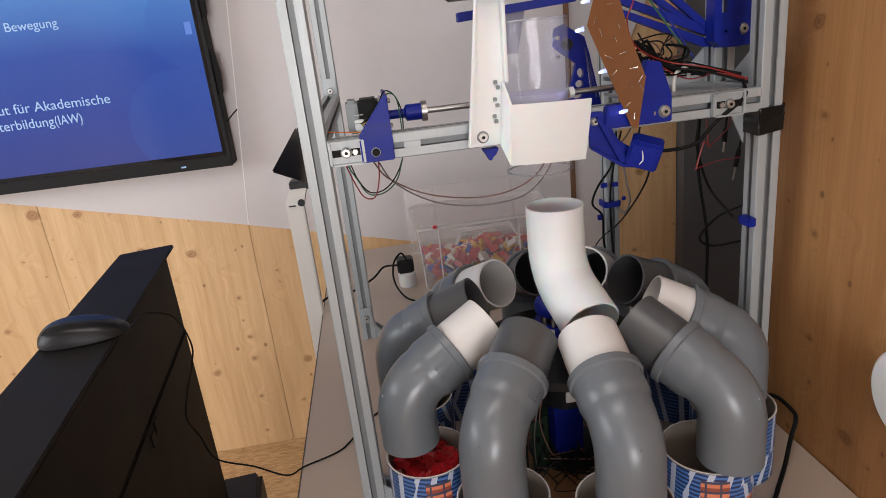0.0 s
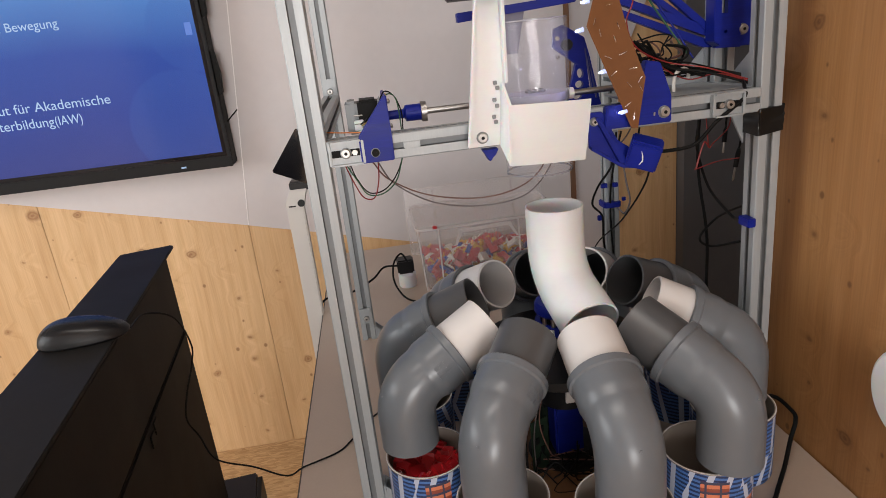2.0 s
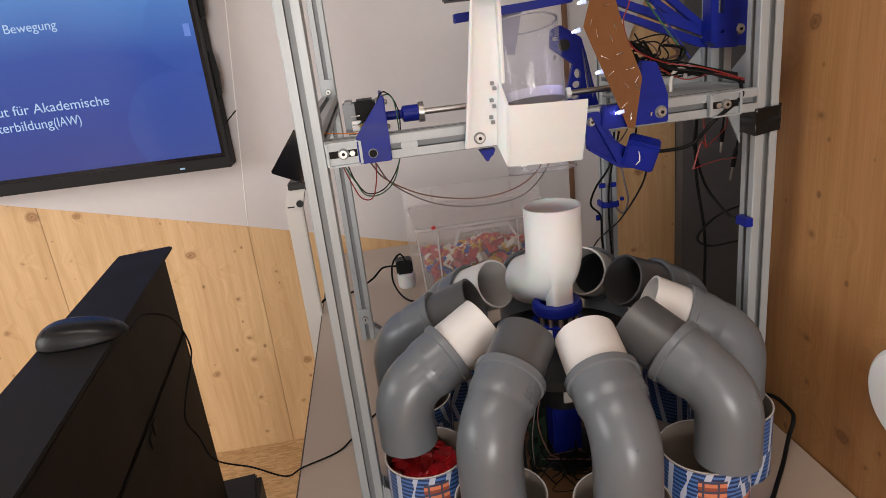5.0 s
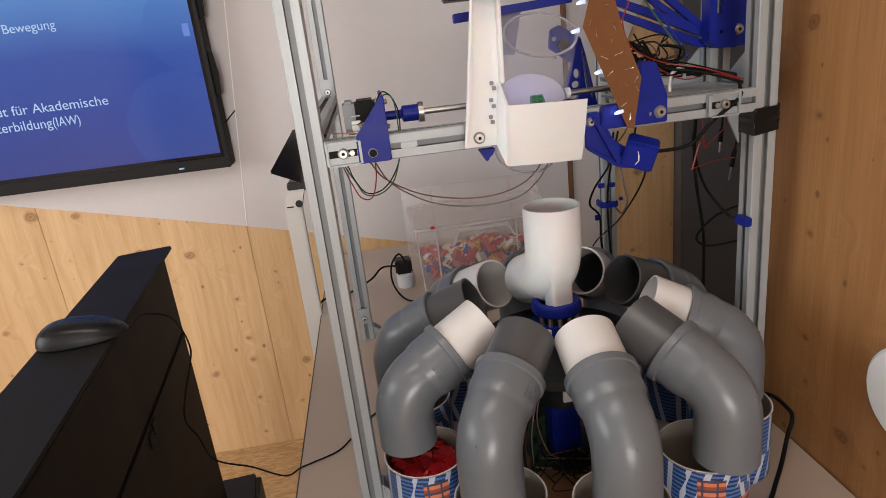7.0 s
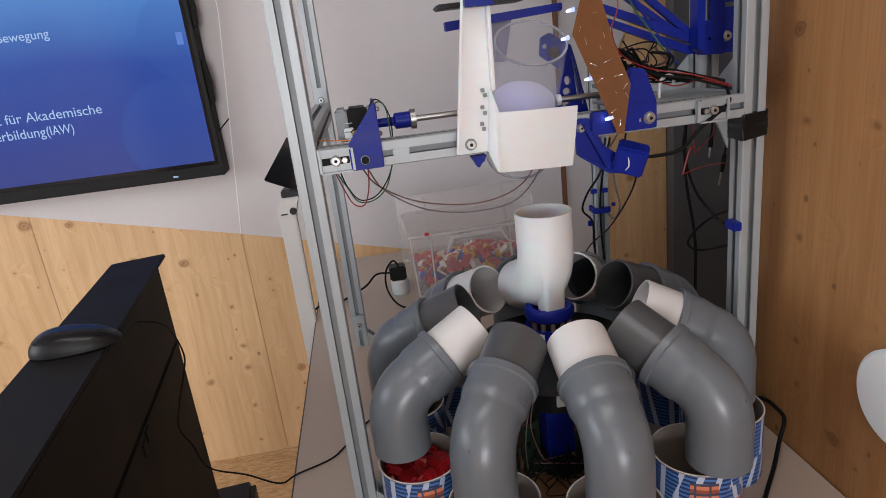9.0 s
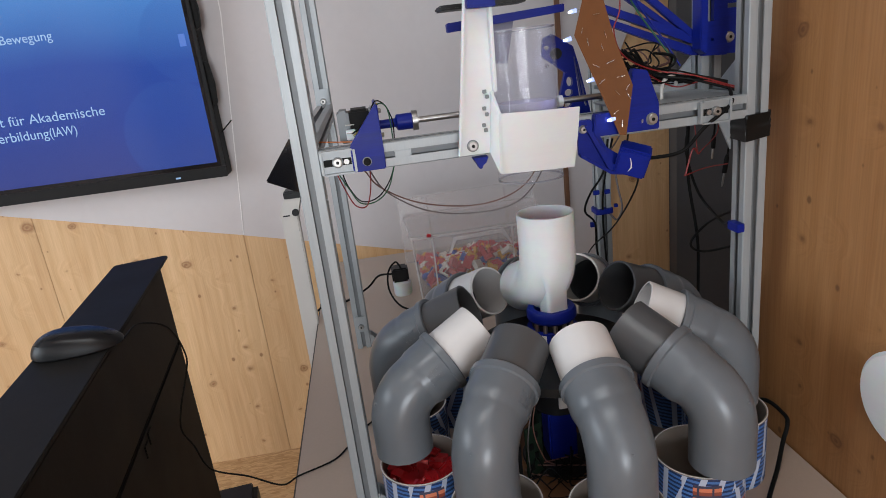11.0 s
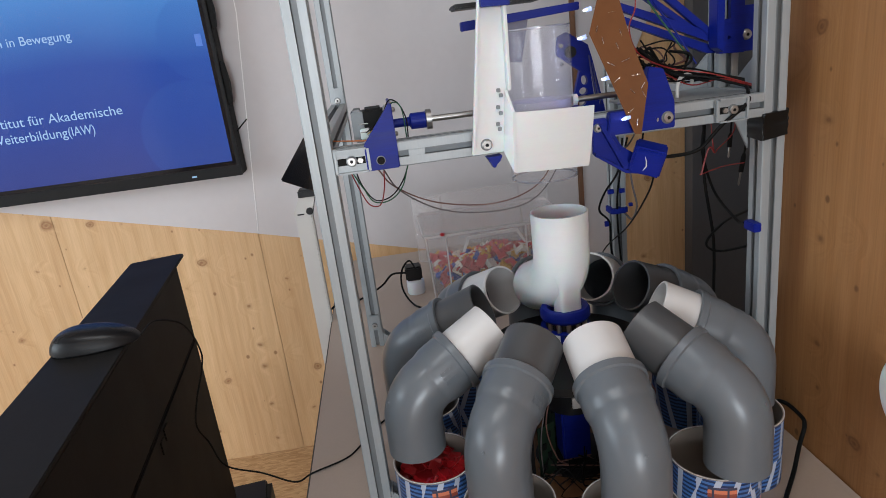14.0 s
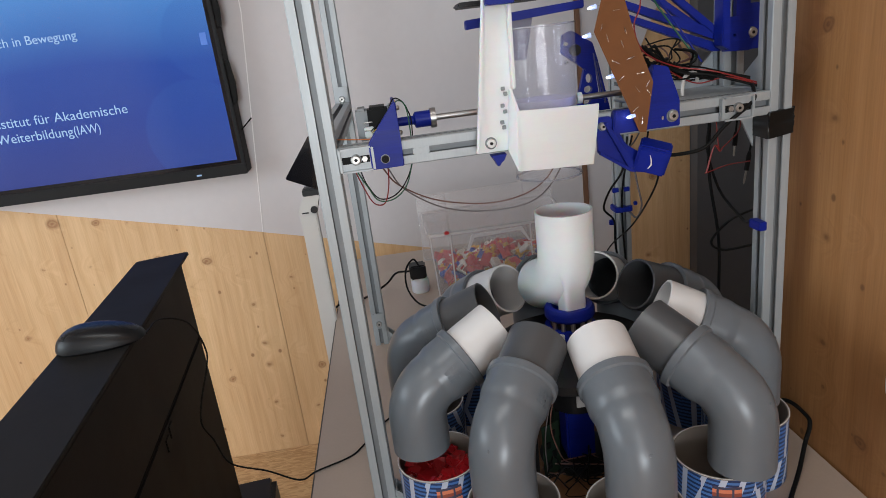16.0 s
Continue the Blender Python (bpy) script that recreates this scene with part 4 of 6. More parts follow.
part("tab", box(-0.4890, -0.0010, 1.446, -0.4700, 0.0002, 1.481, 0.0006), glow_mat("screen_tab", (0.075, 0.18, 0.58), 0.75), screen, "pale blue menu tab")
for nm, z0, z1, x in (("pen_holder", 1.268, 1.40, -0.434), ("pen_holder", 1.487, 1.60, -0.434)):
    part(nm, prism([(x, z0), (x + 0.012, z0 + 0.008), (x + 0.016, (z0 + z1) / 2), (x + 0.010, z1 - 0.006), (x, z1)], 0.002, 0.022, "y", 0.002), RUBBER, screen)
part("lead", cyl((-0.430, 0.02, 1.190), (-0.392, 0.005, 1.222), 0.0022, 8), RUBBER, screen)


def text_mesh(text, size):
    cu = bpy.data.curves.new("lettering", "FONT")
    cu.body, cu.size, cu.extrude = text, size, 0.0002
    tmp = bpy.data.objects.new("lettering", cu)
    me = bpy.data.meshes.new_from_object(tmp)
    bpy.data.objects.remove(tmp)
    xs = [v.co.x for v in me.vertices]
    return me, min(xs), max(xs)


def words(text, end, size, x0, x1, z, parent):
    """A line of lettering whose last word, end, reaches from x0 to x1."""
    probe, a, c = text_mesh(end, size)
    bpy.data.meshes.remove(probe)
    me, lo, hi = text_mesh(text, size)
    k = (x1 - x0) / (c - a)
    for v in me.vertices:
        v.co.x = (v.co.x - hi) * k
    me.materials.append(SCREEN_TEXT)
    ob = new("lettering", me)
    ob.parent = parent
    ob.location, ob.rotation_euler = (x1, -0.0006, z), (radians(90), 0, 0)
    ob["label"] = "white lettering"
    return ob


words("ch in Bewegung", "Bewegung", 0.0345, -0.968, -0.827, 1.504, screen)
words("Institut für Akademische", "Akademische", 0.0385, -0.955, -0.742, 1.2835, screen)
words("Weiterbildung", "erbildung", 0.0385, -1.052, -0.912, 1.2385, screen)
words("(IAW)", "(IAW)", 0.0385, -0.909, -0.833, 1.2385, screen)

# ---- black console with the mouse ----
cart = tagged(empty("console", m=pose(-0.407, 1.213, 0, 0, 0, 5.75)), "tall slim black console with a flat top ledge", "console")
part("top_ledge", prism([(-0.095, -0.004), (-0.091, 0.0), (-0.006, 0.012), (0.0, 0.008), (0.0, -1.0), (-0.095, -1.0)], 1.034, 1.040, "z", 0.001), BLACK_SATIN, cart)
part("upper_panel", box(-0.088, -0.99, 0.888, -0.003, -0.052, 1.0338, 0.003), BLACK_SATIN, cart)
part("lower_panel", box(-0.088, -0.99, 0.03, -0.0035, -0.052, 0.884, 0.003), BLACK_SATIN, cart)
part("core", box(-0.085, -0.98, 0.02, -0.010, -0.06, 1.03), BLACK, cart)
part("corner_strip", cyl((-0.007, -0.055, 0.06), (-0.007, -0.055, 1.033), 0.004, 12), BLACK, cart, "glossy black corner strip")
for y, z in ((-0.356, 0.868), (-0.383, 0.862)):
    part("socket", box(-0.0033, y - 0.010, z - 0.010, -0.0012, y + 0.010, z + 0.010, 0.0008), RUBBER, cart, "small black port")
part("foot", prism([(-0.15, 0.055), (0.055, 0.055), (0.055, -0.16), (0.02, -0.6), (-0.15, -0.6)], 0.0, 0.475, "z", 0.012), BLACK, cart)

mouse = tagged(empty("computer_mouse", m=pose(-0.406, 0.808, 1.0402, 0, 0, 4)), "black wired computer mouse on the console ledge", "mouse")
bm = bmesh.new()
nu, nv = 36, 10
rows = []
for j in range(nv + 1):
    g = math.pi / 2 * j / nv
    ring = []
    for i in range(nu):
        t = 2 * math.pi * i / nu
        cx, sy = math.cos(t), math.sin(t)
        wx = 0.056 * (abs(cx) ** 0.85) * (1 if cx > 0 else -1) * math.cos(g) ** 0.55
        wy = 0.030 * (abs(sy) ** 0.85) * (1 if sy > 0 else -1) * math.cos(g) ** 0.6 * (1 - 0.12 * cx)
        zz = 0.003 + 0.025 * math.sin(g) * (1 - 0.25 * (wx / 0.056) - 0.15 * (wx / 0.056) ** 2)
        ring.append(bm.verts.new((wx, wy, zz)))
    rows.append(ring)
for a, c in zip(rows, rows[1:]):
    for i in range(nu):
        bm.faces.new((a[i], a[(i + 1) % nu], c[(i + 1) % nu], c[i]))
COVER = [[(v.co.x * 0.985, v.co.y * 0.985, v.co.z + 0.0009) for v in ring] for ring in rows[4:]]
base = [bm.verts.new((v.co.x * 0.93, v.co.y * 0.93, 0.0)) for v in rows[0]]
for i in range(nu):
    bm.faces.new((base[i], base[(i + 1) % nu], rows[0][(i + 1) % nu], rows[0][i]))
bm.faces.new(base)
bmesh.ops.remove_doubles(bm, verts=bm.verts, dist=1e-5)
part("shell", bm, BLACK, mouse)
bm = bmesh.new()
cover = [[bm.verts.new(v) for v in ring] for ring in COVER]
for a, c in zip(cover, cover[1:]):
    for i in range(nu):
        bm.faces.new((a[i], a[(i + 1) % nu], c[(i + 1) % nu], c[i]))
bmesh.ops.remove_doubles(bm, verts=bm.verts, dist=1e-5)
part("top_cover", bm, GLOSS_BLACK, mouse, "glossy black top cover")
part("wheel", cyl((0.028, -0.003, 0.014), (0.028, 0.003, 0.014), 0.009, 20), RUBBER, mouse)
cable("mouse_cable", [(-0.351, 0.814, 1.044), (-0.35, 0.87, 1.040), (-0.335, 0.93, 1.004), (-0.352, 1.02, 0.918), (-0.352, 1.0, 0.891), (-0.365, 0.98, 0.847), (-0.372, 0.97, 0.806), (-0.363, 0.98, 0.765), (-0.335, 0.95, 0.734), (-0.267, 0.91, 0.735), (-0.211, 0.88, 0.729), (-0.180, 0.875, 0.7435), (-0.128, 0.9, 0.7425), (-0.104, 0.93, 0.7425), (-0.066, 0.99, 0.7425), (0.0, 1.05, 0.7425)], 0.0015, RUBBER, "thin black mouse cable hanging between console and table")

# ---- tablet on its floor stand ----
stand = tagged(empty("tablet_stand", (-0.203, 1.5, 0)), "pale grey floor stand with an angled tablet holder", "stand")
part("pole", box(-0.020, -0.014, 0.012, 0.020, 0.014, 1.022, 0.003), STAND_PAINT, stand)
part("foot_plate", box(-0.14, -0.14, 0.0, 0.14, 0.14, 0.012, 0.004), STAND_PAINT, stand)
part("neck", prism([(-0.022, 1.018), (-0.022, 1.03), (0.004, 1.078), (0.04, 1.078), (0.021, 1.03), (0.021, 1.018)], -0.017, 0.017, "y", 0.002), STAND_PAINT, stand)
part("hinge_pin", cyl((0.016, -0.0205, 1.030), (0.016, -0.0165, 1.030), 0.0085, 20), BLACK, stand, "black round hinge cap")
part("hinge_slot", box(-0.014, -0.0185, 1.0225, 0.002, -0.0168, 1.0255), BLACK, stand)
part("clamp", box(-0.005, -0.02, 1.06, 0.045, 0.02, 1.082, 0.004), BLACK, stand)
part("tablet", prism([(-0.036, 1.112), (0.035, 1.205), (0.105, 1.17), (0.04, 1.075)], -0.03, -0.020, "y", 0.003), GLASS_BLACK, stand, "black tablet")

# ---- box of toy bricks ----
crate = tagged(empty("storage_box", (0.0, 1.535, TABLE_Z)), "milky clear plastic box full of toy bricks, lid open", "box")


def rounded(x0, y0, x1, y1, r, n=4):
    """Corners of a rounded rectangle, anticlockwise."""
    out = []
    for cx, cy, a0 in ((x1 - r, y0 + r, -90), (x1 - r, y1 - r, 0), (x0 + r, y1 - r, 90), (x0 + r, y0 + r, 180)):
        out += [(cx + r * math.cos(radians(a0 + 90 * k / n)), cy + r * math.sin(radians(a0 + 90 * k / n))) for k in range(n + 1)]
    return out


def tub(levels, r=0.018, floor=True):
    """Open shell through levels of (x0, y0, x1, y1, z): up the outside, over the rim and down the inside."""
    bm = bmesh.new()
    rings = [[bm.verts.new((x, y, z)) for x, y in rounded(x0, y0, x1, y1, r)] for x0, y0, x1, y1, z in levels]
    for a, c in zip(rings, rings[1:]):
        for k in range(len(a)):
            bm.faces.new((a[k], a[(k + 1) % len(a)], c[(k + 1) % len(a)], c[k]))
    if floor:
        bm.faces.new(rings[0][::-1])
        bm.faces.new(rings[-1])
    return bm


bx0, bx1, bd, bh = 0.090, 0.430, 0.215, 0.172
part("body", tub([(bx0, 0.0, bx1, bd, 0.0), (bx0 - 0.011, -0.004, bx1 + 0.011, bd + 0.004, bh), (bx0 - 0.017, -0.010, bx1 + 0.017, bd + 0.010, bh), (bx0 - 0.017, -0.010, bx1 + 0.017, bd + 0.010, bh + 0.005),
                  (bx0 - 0.0095, -0.0025, bx1 + 0.0095, bd + 0.0025, bh + 0.005), (bx0 + 0.0015, 0.0015, bx1 - 0.0015, bd - 0.0015, 0.0015)]), BOX_PLASTIC, crate)
for x in (0.128, 0.335):
    part("rib", prism([(x, 0.002), (x + 0.004, 0.002), (x + 0.004, bh - 0.002), (x, bh - 0.002)], -0.0075, -0.0045, "y", 0.0008), BOX_EDGE, crate)
part("handle", prism([(0.168, 0.118), (0.184, 0.158), (0.315, 0.162), (0.335, 0.122), (0.328, 0.122), (0.310, 0.155), (0.189, 0.151), (0.175, 0.118)], -0.012, -0.0055, "y", 0.001), BOX_EDGE, crate, "milky moulded handle")
part("rim_bead", tub([(bx0 - 0.0185, -0.0115, bx1 + 0.0185, bd + 0.0115, bh - 0.006), (bx0 - 0.0185, -0.0115, bx1 + 0.0185, bd + 0.0115, bh - 0.0005), (bx0 - 0.0172, -0.0102, bx1 + 0.0172, bd + 0.0102, bh - 0.0005), (bx0 - 0.0172, -0.0102, bx1 + 0.0172, bd + 0.0102, bh - 0.006)], floor=False), BOX_EDGE, crate)
for x in (bx0 - 0.004, bx1 + 0.003):
    part("corner_edge", sweep([(x, -0.002, 0.004), (x + (0.0085 if x > 0.2 else -0.0085), -0.005, bh - 0.004)], 0.0022, 8, caps=True), BOX_EDGE, crate)
for k in range(14):
    part("grip_rib", box(0.192 + k * 0.0088, -0.0075, 0.118, 0.1945 + k * 0.0088, -0.0042, 0.148, 0.0005), BOX_PLASTIC, crate)
# the lid stands on its edge behind the box and leans back
lid = part("lid", tub([(-0.20, -0.092, 0.20, 0.092, 0.0), (-0.202, -0.094, 0.202, 0.094, 0.016), (-0.2005, -0.0925, 0.2005, 0.0925, 0.016), (-0.1985, -0.0905, 0.1985, 0.0905, 0.0015)], 0.009), BOX_PLASTIC, crate, "upright milky lid")
lid.matrix_local = pose(0.266, 0.264, 0.120, 78, 0, 2)
for x in (-0.118, 0.118):
    part("lid_rib", box(x, -0.085, -0.003, x + 0.005, 0.085, -0.0003, 0.0008), BOX_EDGE, lid)
part("lid_edge", tub([(-0.2035, -0.0955, 0.2035, 0.0955, 0.0125), (-0.2035, -0.0955, 0.2035, 0.0955, 0.0165), (-0.2022, -0.0942, 0.2022, 0.0942, 0.0165), (-0.2022, -0.0942, 0.2022, 0.0942, 0.0125)], 0.009, False), BOX_EDGE, lid)
part("clip", box(0.116, -0.016, bh - 0.002, 0.127, -0.0105, bh + 0.006, 0.001), RED_BRICK, crate, "tiny red clip")
rng = random.Random(11)
bm = bmesh.new()
for _ in range(640):
    x = rng.uniform(bx0 + 0.018, bx1 - 0.018)
    top = 0.112 - 0.30 * abs(x - 0.285) - (0.05 if x < 0.12 else 0.0)
    y = rng.uniform(0.018, bd - 0.024)
    top = max(top - 0.28 * max(y - 0.02, 0.0), 0.05)
    z = rng.uniform(0.016, top) if y < 0.05 else rng.uniform(top * 0.75, top)
    toy_bricks(bm, 1, (x, y, z, x + 1e-4, y + 1e-4, z + 1e-4), rng, 1.7)
pile = put("toy_bricks", bm, TOY_MIX, None, False)
pile.location = (0, 1.535, TABLE_Z)
tagged(pile, "pile of red, yellow, white and blue toy bricks", "bricks", "", "stuff")

adapter = tagged(empty("power_adapter", (0.040, 1.60, TABLE_Z)), "white plug adapter with a black plug on the table", "adapter")
part("socket_body", lathe([(0.001, 0.0), (0.022, 0.0), (0.024, 0.004), (0.024, 0.036), (0.020, 0.040), (0.001, 0.040)], 32), PRINT_WHITE, adapter)
part("plug", box(-0.024, -0.02, 0.040, 0.020, 0.022, 0.078, 0.004), BLACK, adapter, "black square plug")
cable("power_cable", [(0.018, 1.60, 0.80), (-0.02, 1.63, 0.79), (-0.053, 1.62, 0.765), (-0.113, 1.6, 0.744), (-0.19, 1.56, 0.7435), (-0.215, 1.54, 0.65), (-0.222, 1.50, 0.50), (-0.225, 1.45, 0.3)], 0.0028, RUBBER, "black power cable running off the table edge")
cable("power_cable", [(0.045, 1.582, 0.812), (0.030, 1.60, 0.832), (0.007, 1.58, 0.812), (0.004, 1.55, 0.772), (0.029, 1.5, 0.744), (0.078, 1.45, 0.743), (0.12, 1.38, 0.743)], 0.0025, RUBBER, "black power cable looping down to the table")
cable("power_cable", [(0.500, 0.86, 0.745), (0.525, 0.83, 0.76), (0.546, 0.79, 0.790), (0.548, 0.744, 0.792), (0.543, 0.728, 0.786), (0.528, 0.715, 0.768), (0.500, 0.685, 0.750), (0.462, 0.645, 0.7435), (0.425, 0.60, 0.7435), (0.40, 0.5, 0.7435)], 0.0030, RUBBER, "thick black cable bent beside the cans")

# ---- round plate on the side wall ----
bm = lathe([(0.001, 0.0), (0.058, 0.0), (0.060, 0.003), (0.060, 0.008), (0.056, 0.011), (0.001, 0.012)], 56)
bmesh.ops.transform(bm, matrix=Matrix.Translation((SIDE_X, 0.553, 0.922)) @ Matrix.Rotation(radians(-90), 4, "Y"), verts=bm.verts)
tagged(put("round_plate", bm, PRINT_WHITE), "round white plate fixed on the wooden side wall", "plate")

# ---- brackets, bolts and clips of the frame ----
def bolt(p, d, parent, r=0.0055, mtl=None):
    """Socket-head screw whose head points along d."""
    p, d = Vector(p), Vector(d)
    bm = sweep([tuple(p), tuple(p + d * 0.004), tuple(p + d * 0.0048)], [r, r, r * 0.85], 16, caps=True)
    ob = part("bolt", bm, mtl or STEEL, parent)
    part("washer", sweep([tuple(p - d * 0.0002), tuple(p + d * 0.0008)], r * 1.22, 18, caps=True), ALU_DARK_SLOT_SHADE, ob, "dark steel washer")
    q = p + d * 0.0046
    part("hex_socket", sweep([tuple(q), tuple(q + d * 0.0005)], r * 0.38, 6, caps=True), RUBBER, ob)
    return ob


def corner(x, y, z, sx, sz, parent, w=0.026):
    """Cast angle bracket in the corner of a post and a bar, seen from the front."""
    t = 0.003
    L_ = 0.030
    ob = part("angle_bracket", prism([(x, z), (x + sx * L_, z), (x + sx * L_, z + sz * t), (x + sx * t, z + sz * t), (x + sx * t, z + sz * L_), (x, z + sz * L_)], y - w / 2, y + w / 2, "y", 0.0006), ALU, parent)
    for dy in (-w / 2, w / 2 - 0.0025):
        part("web", prism([(x + sx * t * 1.05, z + sz * t * 1.05), (x + sx * L_ * 0.95, z + sz * t * 1.05), (x + sx * t * 1.05, z + sz * L_ * 0.95)], y + dy, y + dy + 0.0025, "y"), ALU, ob)
    return ob


for x, sx in ((LX + 0.0152, 1), (RX - 0.0152, -1)):
    corner(x, BY, 0.0005, sx, 1, rig)
    corner(x, FY, 0.0005, sx, 1, rig)
# flat joining blocks on the beam ends
for x, sx in ((LX + 0.016, 1), (RX - 0.016, -1)):
    if sx < 0:
        x -= 0.024
    xa, xb = sorted((x, x + sx * 0.042))
    part("joining_block", box(xa, FY - 0.0205, Z(BEAM_Z - 0.0135), xb, FY - 0.0155, Z(BEAM_Z + 0.0135), 0.0012), ALU, rig)
    part("joining_lip", box(xa, FY - 0.0245, Z(BEAM_Z - 0.0135), xa + 0.003, FY - 0.0207, Z(BEAM_Z + 0.0135), 0.0006), ALU, rig)
    part("joining_lip", box(xb - 0.003, FY - 0.0245, Z(BEAM_Z - 0.0135), xb, FY - 0.0207, Z(BEAM_Z + 0.0135), 0.0006), ALU, rig)
    bolt((x + sx * 0.020, FY - 0.0207, Z(BEAM_Z)), (0, -1, 0), rig)
    part("slot", box(x + sx * 0.020 - 0.0165, FY - 0.0212, Z(BEAM_Z - 0.0042), x + sx * 0.020 + 0.0165, FY - 0.0206, Z(BEAM_Z + 0.0042), 0.0002), RUBBER, rig, "dark slot in the block")
    part("slot_nut", cyl((x + sx * 0.0305, FY - 0.0240, Z(BEAM_Z)), (x + sx * 0.0305, FY - 0.0208, Z(BEAM_Z)), 0.0035, 6), STEEL, rig)
    for zz in (BEAM_Z - 0.0145, BEAM_Z + 0.0125):
        part("joining_lip", box(xa + 0.0032, FY - 0.0262, Z(zz), xb - 0.0032, FY - 0.0207, Z(zz + 0.0022), 0.0005), ALU, rig)
part("slot_nut", box(0.035, FY - 0.0158, Z(BEAM_Z - 0.0045), 0.055, FY - 0.0100, Z(BEAM_Z + 0.0045), 0.001), ALU, rig)
for zz in (1.29, 0.80):
    part("joining_block", box(LX - 0.0125, BY - 0.0200, Z(zz - 0.018), LX + 0.0125, BY - 0.0155, Z(zz + 0.018), 0.001), ALU, rig)
    bolt((LX, BY - 0.0202, Z(zz - 0.006)), (0, -1, 0), rig)
part("gusset", prism([(RX - 0.0152, Z(BEAM_Z + 0.0155)), (RX - 0.0152, Z(BEAM_Z + 0.062)), (RX - 0.060, Z(BEAM_Z + 0.0155))], 0.8995, 0.9035, "y", 0.0006), ALU, rig)
part("gusset", prism([(0.7905, Z(BEAM_Z + 0.0155)), (0.7905, Z(BEAM_Z + 0.075)), (0.8705, Z(BEAM_Z + 0.0155))], RX + 0.002, RX + 0.006, "x", 0.0006), ALU, rig)
part("gusset", prism([(RX - 0.0152, Z(BEAM_Z - 0.0155)), (RX - 0.0152, Z(BEAM_Z - 0.060)), (RX - 0.036, Z(BEAM_Z - 0.0155))], FY + 0.018, FY + 0.022, "y", 0.0006), ALU, rig)
for z in (1.085,):
    part("cable_clip", box(RX - 0.0265, FY - 0.020, Z(z - 0.006), RX - 0.0155, FY + 0.004, Z(z + 0.006), 0.001), BLUE, rig, "blue cable clip")
for x0, x1, z, w in ((0.473, 0.487, 1.020, 0.005), (0.499, 0.511, 1.019, 0.005), (0.464, 0.476, 0.949, 0.006), (0.520, 0.528, 0.985, 0.004)):
    part("cable_clip", box(x0, BY - 0.0215, Z(z - w), x1, BY - 0.0155, Z(z + w), 0.001), BLUE, rig, "blue cable clip")
part("cable_band", prism(rounded(RX - 0.022, BY - 0.024, RX + 0.018, BY + 0.018, 0.008), Z(0.969), Z(0.981), "z", 0.001), BLUE, rig, "blue printed cable band")
bm = prism(rounded(RX - 0.0166, FY - 0.0170, RX + 0.0162, FY + 0.0170, 0.002), Z(1.2025), Z(1.2345), "z")
bmesh.ops.subdivide_edges(bm, edges=[e for e in bm.edges if abs(e.verts[0].co.z - e.verts[1].co.z) > 0.01], cuts=7)
rng = random.Random(17)
for v in bm.verts:
    v.co.z += (v.co.x - RX) * 0.12 + rng.uniform(-0.0012, 0.0012)
    v.co += Vector((v.co.x - RX, v.co.y - FY, 0)) * rng.uniform(0.0, 0.085)
part("tape_band", bm, TAPE, rig, "wrapped black tape, creased")

# ---- axle drive on the beam ----
drive = tagged(empty("axle_drive", (0, 0, 0)), "stepper motor in a blue holder bolted to the beam", "motor")
part("motor", box(-0.0138, TY - 0.021, 1.257, 0.012, TY + 0.021, 1.298, 0.003), RUBBER, drive, "black stepper motor body")
part("end_cap", box(-0.029, TY - 0.021, 1.257, -0.0140, TY + 0.021, 1.298, 0.003), ALU_DARK_SLOT_SHADE, drive, "grey motor end cap")
part("end_cap", box(0.0122, TY - 0.021, 1.257, 0.0175, TY + 0.021, 1.298, 0.002), ALU, drive, "grey motor end cap")
part("holder", prism([(-0.0165, 1.2305), (0.0225, 1.2305), (0.0225, 1.262), (0.0215, 1.306), (0.0185, 1.306), (-0.0165, 1.262)], 0.7515, 0.7585, "y", 0.0012), BLUE, drive, "blue printed motor holder")
part("holder_wall", box(0.0180, 0.7587, 1.2612, 0.0222, TY + 0.024, 1.305, 0.001), BLUE, drive, "blue printed motor plate")
bolt((0.001, 0.7513, 1.242), (0, -1, 0), drive, 0.0045, RUBBER)
part("plug", box(-0.020, TY - 0.030, 1.262, -0.008, TY - 0.0212, 1.275, 0.001), PRINT_WHITE, drive, "white wire connector")
for z in (1.265, 1.275, 1.285):
    part("pin", cyl((-0.0195, TY - 0.0305, z - 0.004), (-0.0085, TY - 0.0305, z - 0.004), 0.0008, 6), STEEL, drive)
for y, z in ((TY - 0.0155, 1.293), (TY - 0.0155, 1.262)):
    bolt((0.0224, y, z), (1, 0, 0), drive, 0.003)
part("coupler", sweep([(0.0240, TY, TZ), (0.0440, TY, TZ), (0.0465, TY, TZ), (0.066, TY, TZ)], [0.0058, 0.0058, 0.0105, 0.0105], 20, caps=True), BLUE, drive, "blue shaft coupler")
part("lock_nut", cyl((0.0665, TY, TZ), (0.0735, TY, TZ), 0.013, 24), STEEL, drive, "round steel lock nut")
